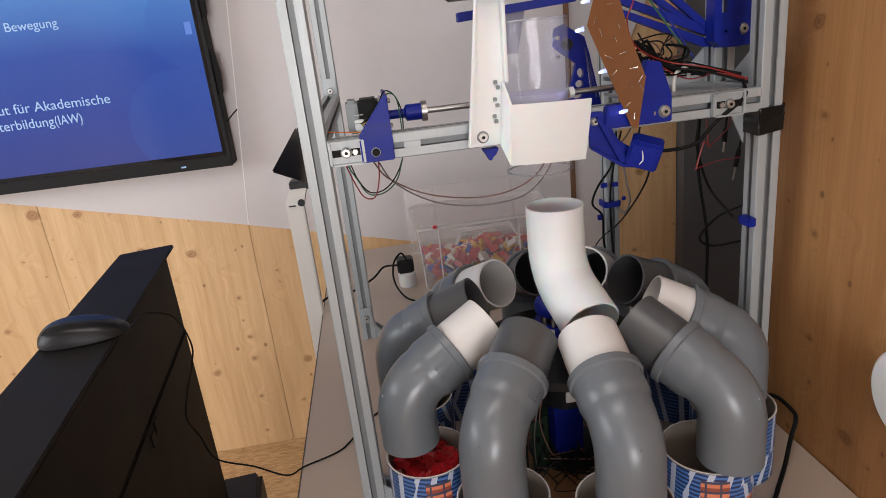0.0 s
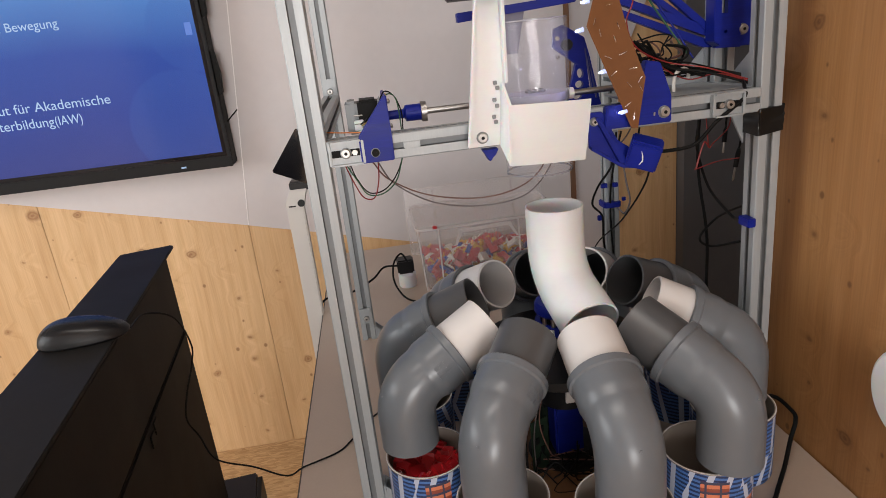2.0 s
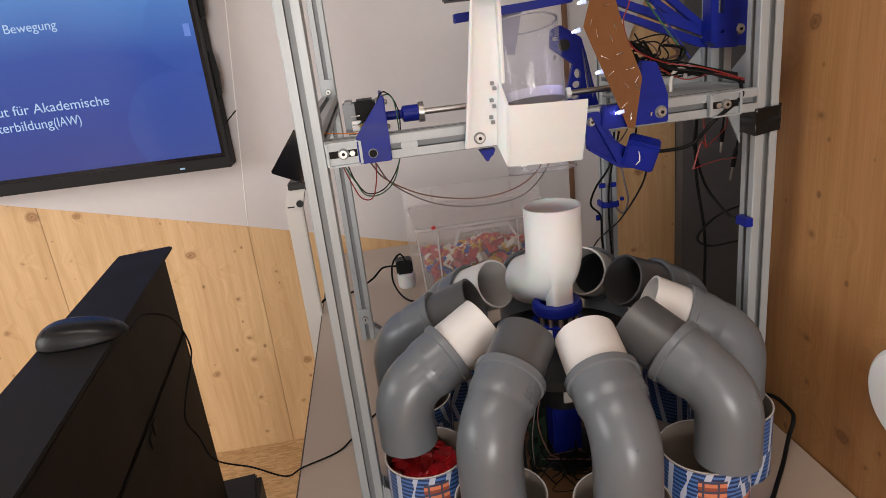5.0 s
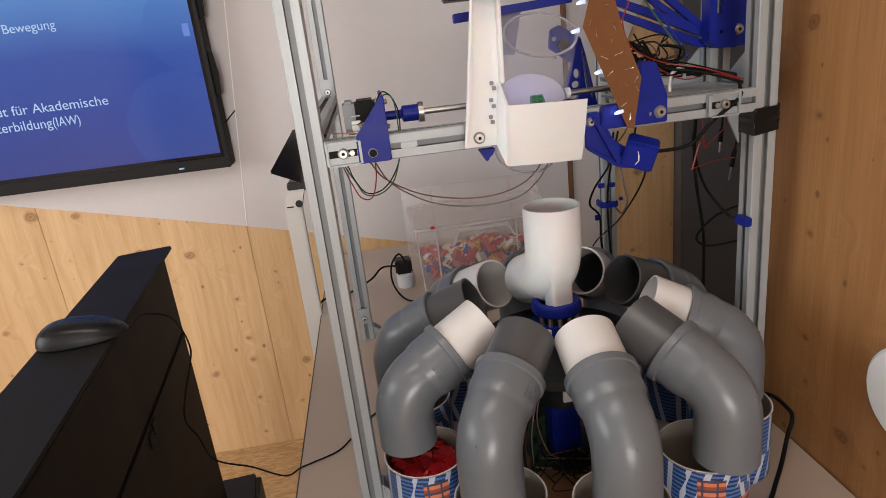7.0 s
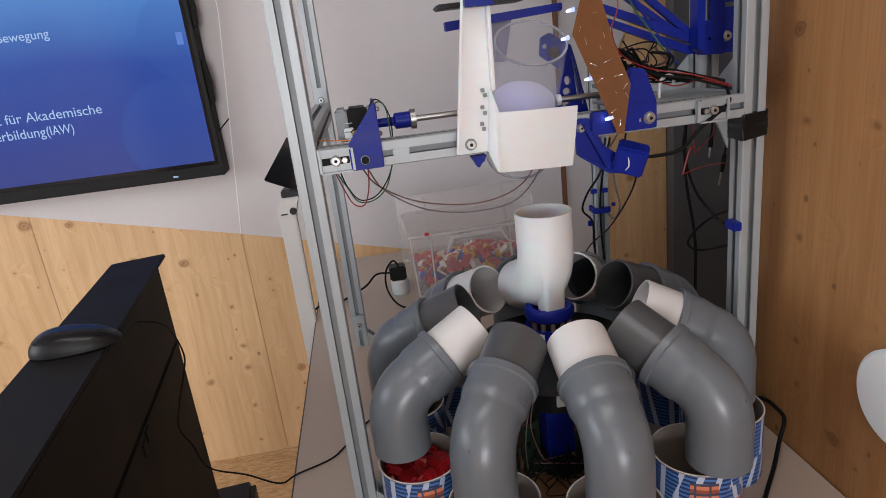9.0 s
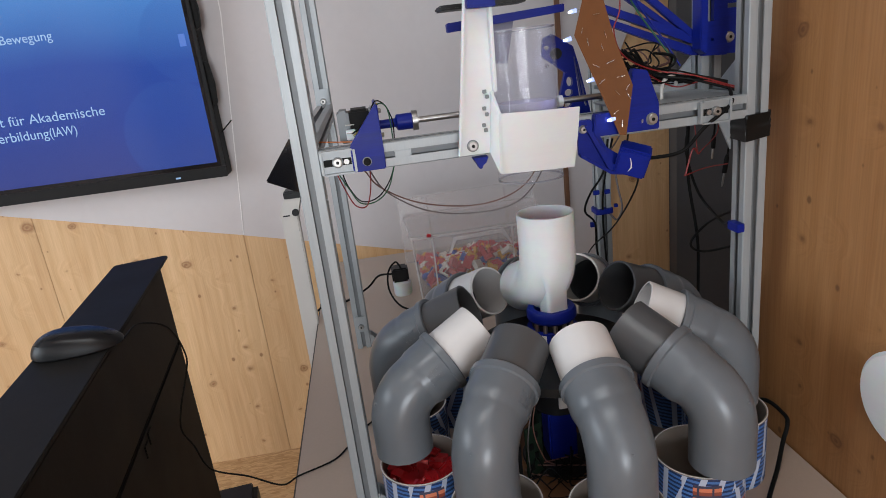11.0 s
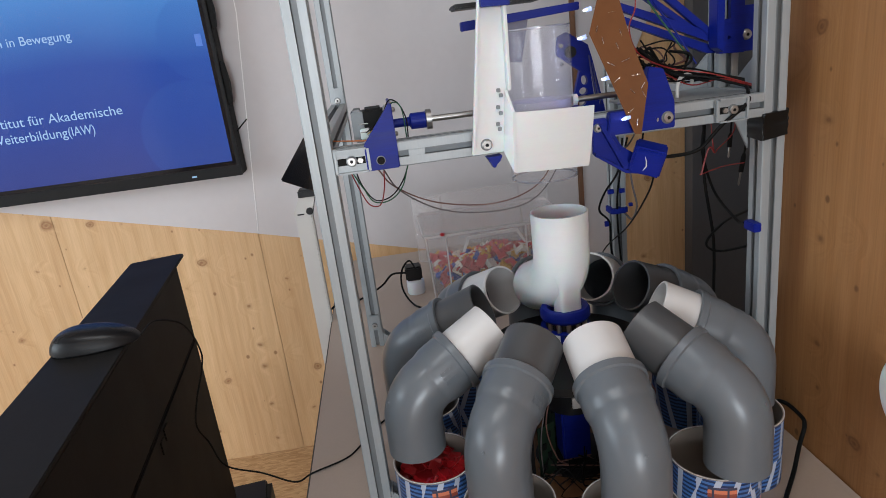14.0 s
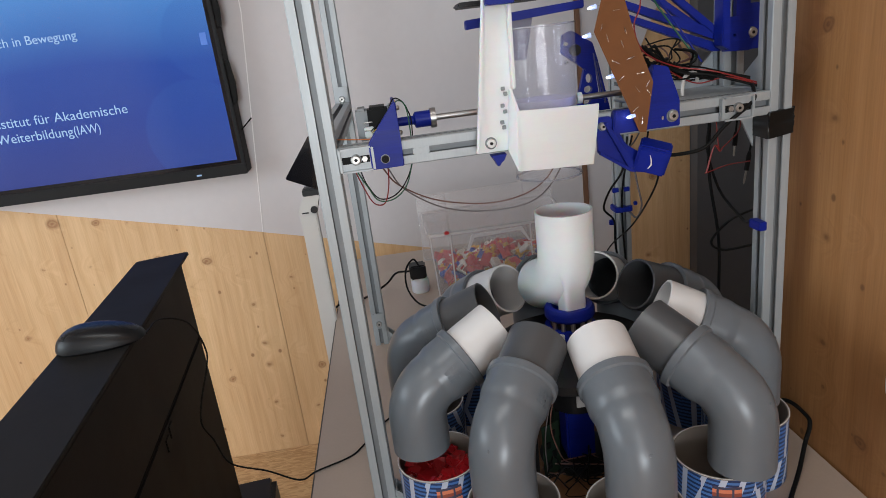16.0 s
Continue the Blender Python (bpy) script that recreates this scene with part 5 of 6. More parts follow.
for pts, c in (([(-0.012, TY - 0.03, 1.27), (0.0, 0.775, 1.282), (0.010, 0.773, 1.292), (0.020, 0.785, 1.307), (0.030, 0.80, 1.303), (0.037, 0.81, 1.29), (0.040, 0.812, 1.27), (0.033, 0.81, 1.22), (0.012, 0.80, 1.19), (-0.012, 0.79, 1.186), (-0.026, 0.79, 1.205), (-0.032, 0.79, 1.225)], RUBBER),
               ([(-0.011, TY - 0.03, 1.268), (0.001, 0.772, 1.279), (0.012, 0.772, 1.292), (0.022, 0.785, 1.305)], WIRE_YELLOW),
               ([(-0.010, TY - 0.03, 1.266), (0.002, 0.770, 1.276), (0.014, 0.771, 1.290), (0.024, 0.786, 1.304), (0.035, 0.80, 1.294), (0.037, 0.80, 1.25)], WIRE_GREEN),
               ([(-0.009, TY - 0.03, 1.264), (0.003, 0.768, 1.274), (0.013, 0.770, 1.287), (0.021, 0.785, 1.302)], WIRE_RED),
               ([(0.003, 0.80, 1.228), (0.0, 0.78, 1.203), (-0.008, 0.78, 1.182), (-0.021, 0.78, 1.184), (-0.030, 0.78, 1.203), (-0.040, 0.79, 1.23)], WIRE_RED),
               ([(0.034, 0.80, 1.225), (0.022, 0.785, 1.199), (0.004, 0.78, 1.186), (-0.015, 0.78, 1.187), (-0.026, 0.78, 1.206), (-0.038, 0.79, 1.228)], WIRE_GREEN),
               ([(-0.055, 0.80, 1.266), (-0.035, 0.795, 1.264), (-0.012, 0.79, 1.262)], WIRE_ORANGE)):
    cable("wire", pts, 0.0008, c, "thin coloured motor wire", "motor wires", "wire")
for pts, c in (([(-0.005, 0.79, 1.226), (0.014, 0.83, 1.192), (0.066, 0.86, 1.157), (0.14, 0.88, 1.138), (0.194, 0.86, 1.151), (0.225, 0.84, 1.183), (0.24, 0.85, 1.23)], WIRE_BROWN),
               ([(0.001, 0.79, 1.226), (0.021, 0.84, 1.183), (0.073, 0.87, 1.143), (0.14, 0.89, 1.124), (0.204, 0.87, 1.136), (0.237, 0.84, 1.185), (0.245, 0.85, 1.23)], WIRE_GREY)):
    cable("wire", pts, 0.0010, c, "thin wire sagging under the beam", "sagging wires", "wire")

# ---- white holder with the curved chute ----
holder = tagged(empty("chute_holder", (0, 0, 0)), "white printed holder and curved chute bolted to the beam", "holder")
part("upright", prism([(0.1335, 1.425), (0.1605, 1.425), (0.1580, 1.305), (0.1480, 1.2345), (0.1085, 1.2345), (0.1150, 1.283)], 0.7380, 0.7420, "y", 0.0012), PRINT_WHITE, holder)
part("rib", prism([(0.1578, 1.425), (0.1615, 1.425), (0.1590, 1.305), (0.1553, 1.305)], 0.7240, 0.7378, "y", 0.001), PRINT_WHITE, holder)
part("rib", prism([(0.1335, 1.425), (0.1360, 1.425), (0.1185, 1.283), (0.1120, 1.240), (0.1095, 1.240), (0.1150, 1.283)], 0.7330, 0.7378, "y", 0.0008), PRINT_WHITE, holder)
bm = bmesh.new()
quad = [(0.1560, 0.7375, 1.306), (0.1595, 0.7180, 1.281), (0.1555, 0.7180, 1.212), (0.1495, 0.7375, 1.2345)]
va = [bm.verts.new(q) for q in quad]
vb = [bm.verts.new((q[0] - 0.003, q[1], q[2])) for q in quad]
bm.faces.new(va)
bm.faces.new(vb[::-1])
for i in range(4):
    bm.faces.new((va[i], vb[i], vb[(i + 1) % 4], va[(i + 1) % 4]))
part("wing", bm, PRINT_WHITE, holder)
# chute: gently bowed sheet with its lower edge curving back
bm = bmesh.new()
nx, nz = 14, 10
grid = []
for k, off in ((0, 0.0), (1, 0.0028)):
    g = []
    for j in range(nz + 1):
        v = j / nz
        row = []
        for i in range(nx + 1):
            u = i / nx
            x = 0.1555 + (0.0040 * v) + u * (0.0905 + 0.0035 * v - 0.001 * (1 - v) ** 2)
            z = 1.2105 + v * 0.070 - 0.004 * u
            y = 0.7165 + off + 0.012 * (u - 0.35) ** 2 + 0.004 * (1 - v) ** 2
            row.append(bm.verts.new((x, y, z)))
        g.append(row)
    grid.append(g)
for g in grid:
    for j in range(nz):
        for i in range(nx):
            bm.faces.new((g[j][i], g[j][i + 1], g[j + 1][i + 1], g[j + 1][i]))
A, B = grid
for j in range(nz):
    for i in (0, nx):
        bm.faces.new((A[j][i], A[j + 1][i], B[j + 1][i], B[j][i]))
for i in range(nx):
    for j in (0, nz):
        bm.faces.new((A[j][i], A[j][i + 1], B[j][i + 1], B[j][i]))
part("chute", bm, PRINT_WHITE, holder, "bowed white chute sheet")
bolt((0.1265, 0.7378, 1.2455), (0, -1, 0), holder, 0.0058)
for x, z in ((0.146, 1.306), (0.1485, 1.300), (0.144, 1.287), (0.1465, 1.280), (0.142, 1.268), (0.1437, 1.262)):
    part("square_nut", box(x - 0.0022, 0.7345, z - 0.0022, x + 0.0022, 0.7378, z + 0.0022, 0.0005), ALU_DARK_SLOT_SHADE, holder, "small square nut")
part("base_clip", prism([(0.126, 1.2295), (0.1455, 1.2300), (0.1415, 1.2215), (0.138, 1.2215), (0.1365, 1.216), (0.133, 1.216), (0.132, 1.2215)], 0.742, 0.758, "y", 0.0008), BLUE, holder, "blue clip under the beam")
part("top_clamp", prism([(0.1325, 1.3965), (0.1640, 1.3955), (0.1640, 1.43), (0.1325, 1.43)], 0.7195, 0.7325, "y", 0.001), BLUE, holder, "blue clamp")

# ---- camera and light holders in blue print ----
gear = tagged(empty("sensor_holder", (-0.002, 0, 0)), "blue printed sensor and lamp holder on the beam", "holder")
part("block", prism([(0.283, 1.262), (0.279, 1.2345), (0.364, 1.2345), (0.364, 1.266), (0.350, 1.306), (0.332, 1.310), (0.325, 1.270), (0.314, 1.262)], 0.7460, 0.7585, "y", 0.0012), BLUE, gear)
part("block_rear", prism([(0.332, 1.262), (0.366, 1.262), (0.352, 1.302), (0.338, 1.305)], 0.760, 0.80, "y", 0.001), BLUE, gear)
part("block_wedge", prism([(0.312, 1.2365), (0.336, 1.2365), (0.339, 1.2440), (0.333, 1.2560), (0.330, 1.2900), (0.322, 1.2960), (0.316, 1.2700)], 0.7390, 0.7450, "y", 0.001), BLUE, gear)
bolt((0.354, 0.7458, 1.2475), (0, -1, 0), gear, 0.0062)
part("hook", prism([(0.3375, 1.243), (0.3420, 1.2445), (0.3425, 1.2485), (0.3410, 1.2485), (0.3400, 1.2455), (0.3370, 1.2445)], 0.7440, 0.7458, "y"), STEEL, gear, "small steel hook")
part("lower_arm", prism([(0.262, 1.256), (0.279, 1.256), (0.297, 1.219), (0.317, 1.206), (0.318, 1.183), (0.300, 1.186), (0.262, 1.213)], 0.752, 0.757, "y", 0.0008), BLUE, gear)
part("lower_arm_rib", prism([(0.268, 1.250), (0.273, 1.250), (0.303, 1.198), (0.318, 1.196), (0.318, 1.190), (0.298, 1.191)], 0.744, 0.7515, "y", 0.0008), BLUE, gear)
part("lower_arm_rib", prism([(0.262, 1.216), (0.300, 1.190), (0.318, 1.187), (0.318, 1.183), (0.300, 1.186), (0.262, 1.212)], 0.744, 0.7515, "y", 0.0006), BLUE, gear)
bolt((0.2685, 0.7518, 1.245), (0, -1, 0), gear, 0.0045)
mc_ = Matrix.Translation((0.326, 0.740, 1.202)) @ Euler((radians(14), radians(18), radians(-24))).to_matrix().to_4x4()
part("sensor_box", box(-0.019, -0.013, -0.0175, 0.019, 0.013, 0.0175, 0.002, m=mc_), BLUE, gear, "blue sensor housing")
part("sensor_lid", box(-0.0165, -0.0150, -0.015, 0.0165, -0.0132, 0.0145, 0.001, m=mc_), BLUE, gear, "raised housing lid")
part("glue_mark", sweep([mc_ @ Vector(p) for p in ((-0.004, -0.0154, 0.008), (-0.001, -0.0156, 0.002), (0.0005, -0.0155, -0.004), (-0.002, -0.0154, -0.010))], [0.0004, 0.0008, 0.0009, 0.0004], 8, caps=True), WHITE_PVC, gear, "white glue mark")
# rear lattice arm behind the tube


def plate(outline, holes, y0, y1):
    """Flat sheet between y0 and y1 with holes right through it; outlines in (x, z)."""
    bm = bmesh.new()
    edges = []
    for loop in [outline] + holes:
        vs = [bm.verts.new((x, y0, z)) for x, z in loop]
        edges += [bm.edges.new((vs[i], vs[(i + 1) % len(vs)])) for i in range(len(vs))]
    r = bmesh.ops.triangle_fill(bm, edges=edges, use_beauty=True, normal=(0, -1, 0))
    faces = [f for f in r["geom"] if isinstance(f, bmesh.types.BMFace)]
    ext = bmesh.ops.extrude_face_region(bm, geom=faces)
    bmesh.ops.translate(bm, vec=(0, y1 - y0, 0), verts=[v for v in ext["geom"] if isinstance(v, bmesh.types.BMVert)])
    return bm


def oval(cx, cz, rx, rz, lean=0.0, n=14):
    c, s_ = math.cos(lean), math.sin(lean)
    return [(cx + rx * math.cos(2 * math.pi * k / n) * c - rz * math.sin(2 * math.pi * k / n) * s_, cz + rx * math.cos(2 * math.pi * k / n) * s_ + rz * math.sin(2 * math.pi * k / n) * c) for k in range(n)]


part("lattice_plate", prism([(0.265, 1.331), (0.268, 1.355), (0.281, 1.360), (0.311, 1.340), (0.3005, 1.303)], 0.897, 0.905, "y", 0.001), BLUE, gear, "blue printed lens plate")
part("lattice_arm", plate([(0.301, 1.318), (0.311, 1.340), (0.317, 1.318), (0.334, 1.240), (0.284, 1.240), (0.287, 1.269)],
                          [oval(0.3035, 1.2925, 0.0048, 0.0068, 0.2), oval(0.3015, 1.2775, 0.0062, 0.0052), oval(0.2980, 1.2620, 0.0072, 0.0050), [(0.3105, 1.326), (0.3125, 1.326), (0.3215, 1.262), (0.3175, 1.262)], [(0.3150, 1.315), (0.3165, 1.315), (0.3275, 1.256), (0.3245, 1.256)]],
                          0.899, 0.907), BLUE, gear, "blue printed arm with cut-out holes")
for zz in (1.3425, 1.318):
    bolt((0.2715, 0.8968, zz), (0, -1, 0), gear, 0.0024)
part("lens", cyl((0.284, 0.8968, 1.333), (0.284, 0.891, 1.333), 0.0078, 24), BLACK, gear, "black lens")
part("crossbar_mount", box(0.278, 0.794, 1.232, 0.334, 0.908, 1.2395, 0.001), BLUE, gear)

lamp = tagged(empty("led_board", (0, 0, 0)), "brown copper circuit board with soldered white diodes", "circuit board")
bm = bmesh.new()
corners = [Vector((0.2885, 0.7790, 1.4250)), Vector((0.265, 0.775, 1.355)), Vector((0.3070, 0.7490, 1.2345)), Vector((0.3140, 0.7455, 1.2340)), Vector((0.3235, 0.7455, 1.2920)), Vector((0.3100, 0.7620, 1.3450)), Vector((0.2920, 0.7720, 1.4250))]
nrm = (corners[2] - corners[1]).cross(corners[4] - corners[1]).normalized()
corners = [p + Vector((0, -0.012, 0)) for p in corners]
c0 = corners[1]
corners = [p - nrm * (p - c0).dot(nrm) for p in corners]
va = [bm.verts.new(p) for p in corners]
vb = [bm.verts.new(p - nrm * 0.0016) for p in corners]
bm.faces.new(va)
bm.faces.new(vb[::-1])
for i in range(len(va)):
    bm.faces.new((va[i], vb[i], vb[(i + 1) % len(va)], va[(i + 1) % len(va)]))
put("board", bm, PCB, lamp, False)
rng = random.Random(3)
front = nrm if nrm.y < 0 else -nrm
e1 = (corners[2] - corners[1]).normalized()
for x, z in ((0.279, 1.346), (0.290, 1.376), (0.294, 1.338), (0.302, 1.321), (0.291, 1.299), (0.307, 1.285), (0.319, 1.280), (0.304, 1.262), (0.310, 1.248), (0.274, 1.359), (0.2865, 1.318), (0.298, 1.352), (0.3175, 1.290), (0.312, 1.303)):
    y = c0.y - ((x - c0.x) * nrm.x + (z - c0.z) * nrm.z) / nrm.y
    p = Vector((x, y, z)) + front * (0.0004 if front.dot(nrm) > 0 else 0.0020)
    d = (e1 * rng.uniform(-1, 1) + Vector((rng.uniform(-0.6, 0.6), 0, rng.uniform(0.2, 1)))).normalized()
    bm = sweep([tuple(p), tuple(p + d * 0.0015 + front * 0.0012), tuple(p + d * 0.0045 + front * 0.0016)], [0.0010, 0.0006, 0.0003], 6, caps=True)
    p2 = p - d * 0.0042 + Vector((rng.uniform(-0.0015, 0.0015), 0, 0))
    sweep([tuple(p2), tuple(p2 + front * 0.0012), tuple(p2 + d * 0.003 + front * 0.0018), tuple(p + front * 0.0014)], [0.0009, 0.0005, 0.0003, 0.0003], 6, bm, caps=True)
    part("solder_joint", bm, SOLDER, lamp)
for x, y, z in ((0.2555, 0.765, 1.351), (0.2825, 0.765, 1.301), (0.2975, 0.742, 1.2535), (0.2645, 0.768, 1.382)):
    led = part("diode", sweep([(x + 0.006, y, z + 0.001), (x + 0.0052, y, z + 0.0009), (x + 0.005, y, z + 0.0008), (x, y, z), (x - 0.0014, y, z - 0.0002), (x - 0.0024, y, z - 0.0004), (x - 0.0029, y, z - 0.0005)], [0.0029, 0.0029, 0.0025, 0.0025, 0.0022, 0.0014, 0.0003], 14, caps=True), LED_BODY, lamp, "glowing white diode")
    part("lens_tip", sweep([(x - 0.0006, y - 0.0016, z), (x - 0.0010, y - 0.0028, z - 0.0001), (x - 0.0012, y - 0.0030, z - 0.0001)], [0.0012, 0.0011, 0.0002], 10, caps=True), LED, led)
    part("lens_tip", sweep([(x - 0.0025, y, z - 0.0004), (x - 0.0034, y, z - 0.0005), (x - 0.0036, y, z - 0.0005)], [0.0013, 0.0010, 0.0002], 10, caps=True), LED, led)
    part("pin", cyl((x + 0.006, y - 0.001, z + 0.001), (x + 0.014, y - 0.001, z + 0.002), 0.0004, 6), STEEL, led)

# ---- upper blue arms ----
arm = tagged(empty("upper_arm", (0, 0, 0)), "long blue printed arm above the clear tube", "arm")
part("bar", prism([(0.130, 1.3765), (0.290, 1.3865), (0.290, 1.3965), (0.130, 1.3885)], 0.870, 0.885, "y", 0.001), BLUE, arm)
part("bar_cap", box(0.120, 0.850, 1.4035, 0.235, 0.90, 1.41, 0.002), BLACK, arm, "black cover above the arm")
part("shade_film", prism([(0.193, 1.330), (0.214, 1.328), (0.228, 1.388), (0.193, 1.388)], 0.9005, 0.9025, "y"), mat("grey_violet_film", (0.20, 0.19, 0.26), 0.4, grain=0.08, scale=40), arm, "grey violet shading film")
truss = tagged(empty("truss_bracket", (0, 0, 0)), "blue printed lattice bracket fixed to the frame post", "bracket")
part("strut", prism([(0.322, 1.399), (0.326, 1.388), (0.470, 1.325), (0.526, 1.306), (0.526, 1.314), (0.490, 1.331)], 0.872, 0.884, "y", 0.001), BLUE, truss)
part("strut", prism([(0.325, 1.382), (0.330, 1.372), (0.470, 1.309), (0.484, 1.308), (0.484, 1.316)], 0.874, 0.886, "y", 0.001), BLUE, truss)
part("strut", prism([(0.372, 1.397), (0.386, 1.397), (0.464, 1.338), (0.454, 1.335)], 0.876, 0.885, "y", 0.001), BLUE, truss)
part("strut", prism([(0.396, 1.397), (0.410, 1.397), (0.480, 1.336), (0.470, 1.332)], 0.871, 0.880, "y", 0.001), BLUE, truss)
part("plate_rib", prism([(0.4695, 1.316), (0.4800, 1.309), (0.4800, 1.43), (0.4695, 1.43)], 0.846, 0.8695, "y", 0.001), BLUE, truss)
part("plate", plate([(0.4802, 1.307), (0.5155, 1.305), (0.5155, 1.43), (0.4802, 1.43)], [[(0.4840, 1.352), (0.4960, 1.351), (0.4960, 1.420), (0.4840, 1.420)], oval(0.494, 1.327, 0.0022, 0.0022)], 0.8600, 0.8685), BLUE, truss)
part("side_plate", prism([(0.5157, 1.306), (0.5330, 1.306), (0.5330, 1.366), (0.5157, 1.366)], 0.8625, 0.8685, "y", 0.001), BLUE, truss)
part("side_plate", prism([(0.5157, 1.372), (0.5330, 1.372), (0.5330, 1.43), (0.5157, 1.43)], 0.8625, 0.8685, "y", 0.001), BLUE, truss)
bolt((0.5195, 0.8623, 1.328), (0, -1, 0), truss, 0.0062)

# ---- loose electrics at the frame's post ----
part_wires = [
    ([(0.325, 0.772, 1.42), (0.325, 0.77, 1.379), (0.316, 0.768, 1.355), (0.332, 0.778, 1.324), (0.381, 0.80, 1.301), (0.429, 0.79, 1.289), (0.490, 0.79, 1.267)], 0.0009, WIRE_RED, "red wire along the beam"),
    ([(0.365, 0.82, 1.31), (0.391, 0.82, 1.289), (0.422, 0.82, 1.274), (0.45, 0.80, 1.279), (0.487, 0.79, 1.266)], 0.0009, WIRE_RED, "red wire along the beam"),
    ([(0.350, 0.79, 1.33), (0.385, 0.81, 1.295), (0.43, 0.80, 1.284), (0.487, 0.79, 1.264)], 0.0018, RUBBER, "black wire along the beam"),
    ([(0.482, 0.797, 1.268), (0.472, 0.775, 1.262), (0.459, 0.755, 1.250), (0.423, 0.752, 1.226), (0.400, 0.76, 1.200), (0.367, 0.765, 1.195), (0.345, 0.765, 1.198)], 0.0024, RUBBER, "black cable to the sensor housing"),
    ([(0.500, 0.95, 1.26), (0.506, 0.95, 1.198), (0.504, 0.95, 1.154), (0.525, 0.95, 1.087), (0.500, 0.84, 1.071), (0.482, 0.79, 1.083)], 0.0022, RUBBER, "black cable hanging inside the frame"),
    ([(0.490, 0.79, 1.10), (0.522, 0.85, 1.080), (0.541, 0.95, 1.032), (0.512, 0.95, 1.002), (0.533, 0.95, 0.984), (0.528, 0.85, 1.025)], 0.0020, RUBBER, "black cable hanging inside the frame"),
    ([(0.520, 0.97, 1.24), (0.517, 0.97, 1.12), (0.535, 0.97, 1.00), (0.537, 0.97, 0.90)], 0.0026, RUBBER, "black cable hanging inside the frame"),
    ([(0.474, 0.90, 1.131), (0.510, 0.90, 1.139), (0.521, 0.86, 1.150)], 0.0009, WIRE_RED, "short red wire inside the frame"),
    ([(0.490, 0.90, 1.215), (0.496, 0.90, 1.165), (0.503, 0.90, 1.168), (0.514, 0.88, 1.192), (0.506, 0.86, 1.22)], 0.0009, WIRE_RED, "looped red wire inside the frame"),
    ([(0.476, 0.90, 1.131), (0.488, 0.90, 1.17), (0.497, 0.90, 1.162)], 0.0014, WIRE_RED, "looped red wire inside the frame"),
    ([(0.495, 1.26, 1.14), (0.480, 1.25, 1.076), (0.456, 1.27, 1.027), (0.449, 1.288, 0.986), (0.470, 1.297, 0.960), (0.475, 1.297, 0.941), (0.476, 1.297, 0.888), (0.49, 1.29, 0.80)], 0.0024, RUBBER, "black cable down the frame post"),
    ([(0.505, 1.26, 1.14), (0.490, 1.27, 1.06), (0.492, 1.295, 0.99), (0.494, 1.296, 0.90), (0.50, 1.29, 0.80)], 0.0022, RUBBER, "black cable down the frame post"),
    ([(0.350, 0.775, 1.185), (0.375, 0.86, 1.125), (0.437, 1.10, 1.001), (0.448, 1.25, 0.914), (0.449, 1.30, 0.86), (0.45, 1.31, 0.78)], 0.0014, RUBBER, "black cable slanting to the table"),
    ([(0.515, 1.29, 1.10), (0.522, 1.28, 1.03), (0.53, 1.28, 0.985), (0.522, 1.29, 0.955), (0.508, 1.298, 0.97)], 0.0022, WIRE_GREY, "pale grey ribbon cable by the post"),
    ([(0.345, 0.83, 1.43), (0.372, 0.84, 1.385), (0.40, 0.84, 1.345), (0.425, 0.83, 1.305)], 0.0012, WIRE_GREEN, "thin green wire above the beam"),
    ([(0.350, 0.83, 1.43), (0.378, 0.84, 1.385), (0.407, 0.84, 1.345), (0.432, 0.83, 1.300)], 0.0012, BLUE, "thin blue wire above the beam"),
    ([(0.318, 0.765, 1.262), (0.322, 0.77, 1.235), (0.316, 0.78, 1.215), (0.308, 0.79, 1.205)], 0.0010, WIRE_GREY, "thin grey wire below the board"),
    ([(0.330, 0.765, 1.25), (0.331, 0.77, 1.225), (0.328, 0.775, 1.205)], 0.0013, RUBBER, "thin black wire below the board")]
for pts, r, c, lab in part_wires:
    cable("wire", pts, r, c, lab, "wires on the frame", "wire")
for p, q in (((0.519, 0.90, 1.151), (0.523, 0.90, 1.205)), ((0.524, 0.88, 1.111), (0.527, 0.865, 1.186))):
    p, q = Vector(p), Vector(q)
    jack = tagged(empty("jack_plug", (0, 0, 0)), "hanging black jack plug with a bare steel tip", "plug", "jack plugs")
    d = (q - p)
    part("grip", sweep([tuple(p + d * 0.3), tuple(p + d * 0.6), tuple(p + d * 0.68)], [0.0035, 0.0035, 0.002], 12, caps=True), RUBBER, jack)
    part("tip", sweep([tuple(p), tuple(p + d * 0.04), tuple(p + d * 0.3)], [0.0006, 0.0016, 0.0016], 10, caps=True), STEEL, jack, "steel tip")
    part("lead", cyl(tuple(p + d * 0.66), tuple(q), 0.0015, 8), RUBBER, jack)
# knot of wires behind the board
rng = random.Random(21)
for i in range(11):
    y0, z0 = rng.uniform(0.805, 0.855), rng.uniform(-0.006, 0.012)
    pts = [(0.335 + rng.uniform(-0.01, 0.02), y0, 1.325 + z0 + rng.uniform(-0.012, 0.012)), (0.365 + rng.uniform(-0.008, 0.008), y0, 1.302 + z0 + rng.uniform(-0.01, 0.01)), (0.395, y0, 1.290 + z0 * 0.8 + rng.uniform(-0.006, 0.006)),
           (0.425 + rng.uniform(-0.01, 0.01), y0, 1.285 + z0 * 0.6 + rng.uniform(-0.006, 0.005)), (0.455, 0.82, 1.280 + z0 * 0.4), (0.482, 0.80, 1.272 + z0 * 0.3)]
    cable("wire", pts, rng.choice((0.0011, 0.0014, 0.0018)), RUBBER, "tangled wire behind the circuit board", "tangled wires", "wire")
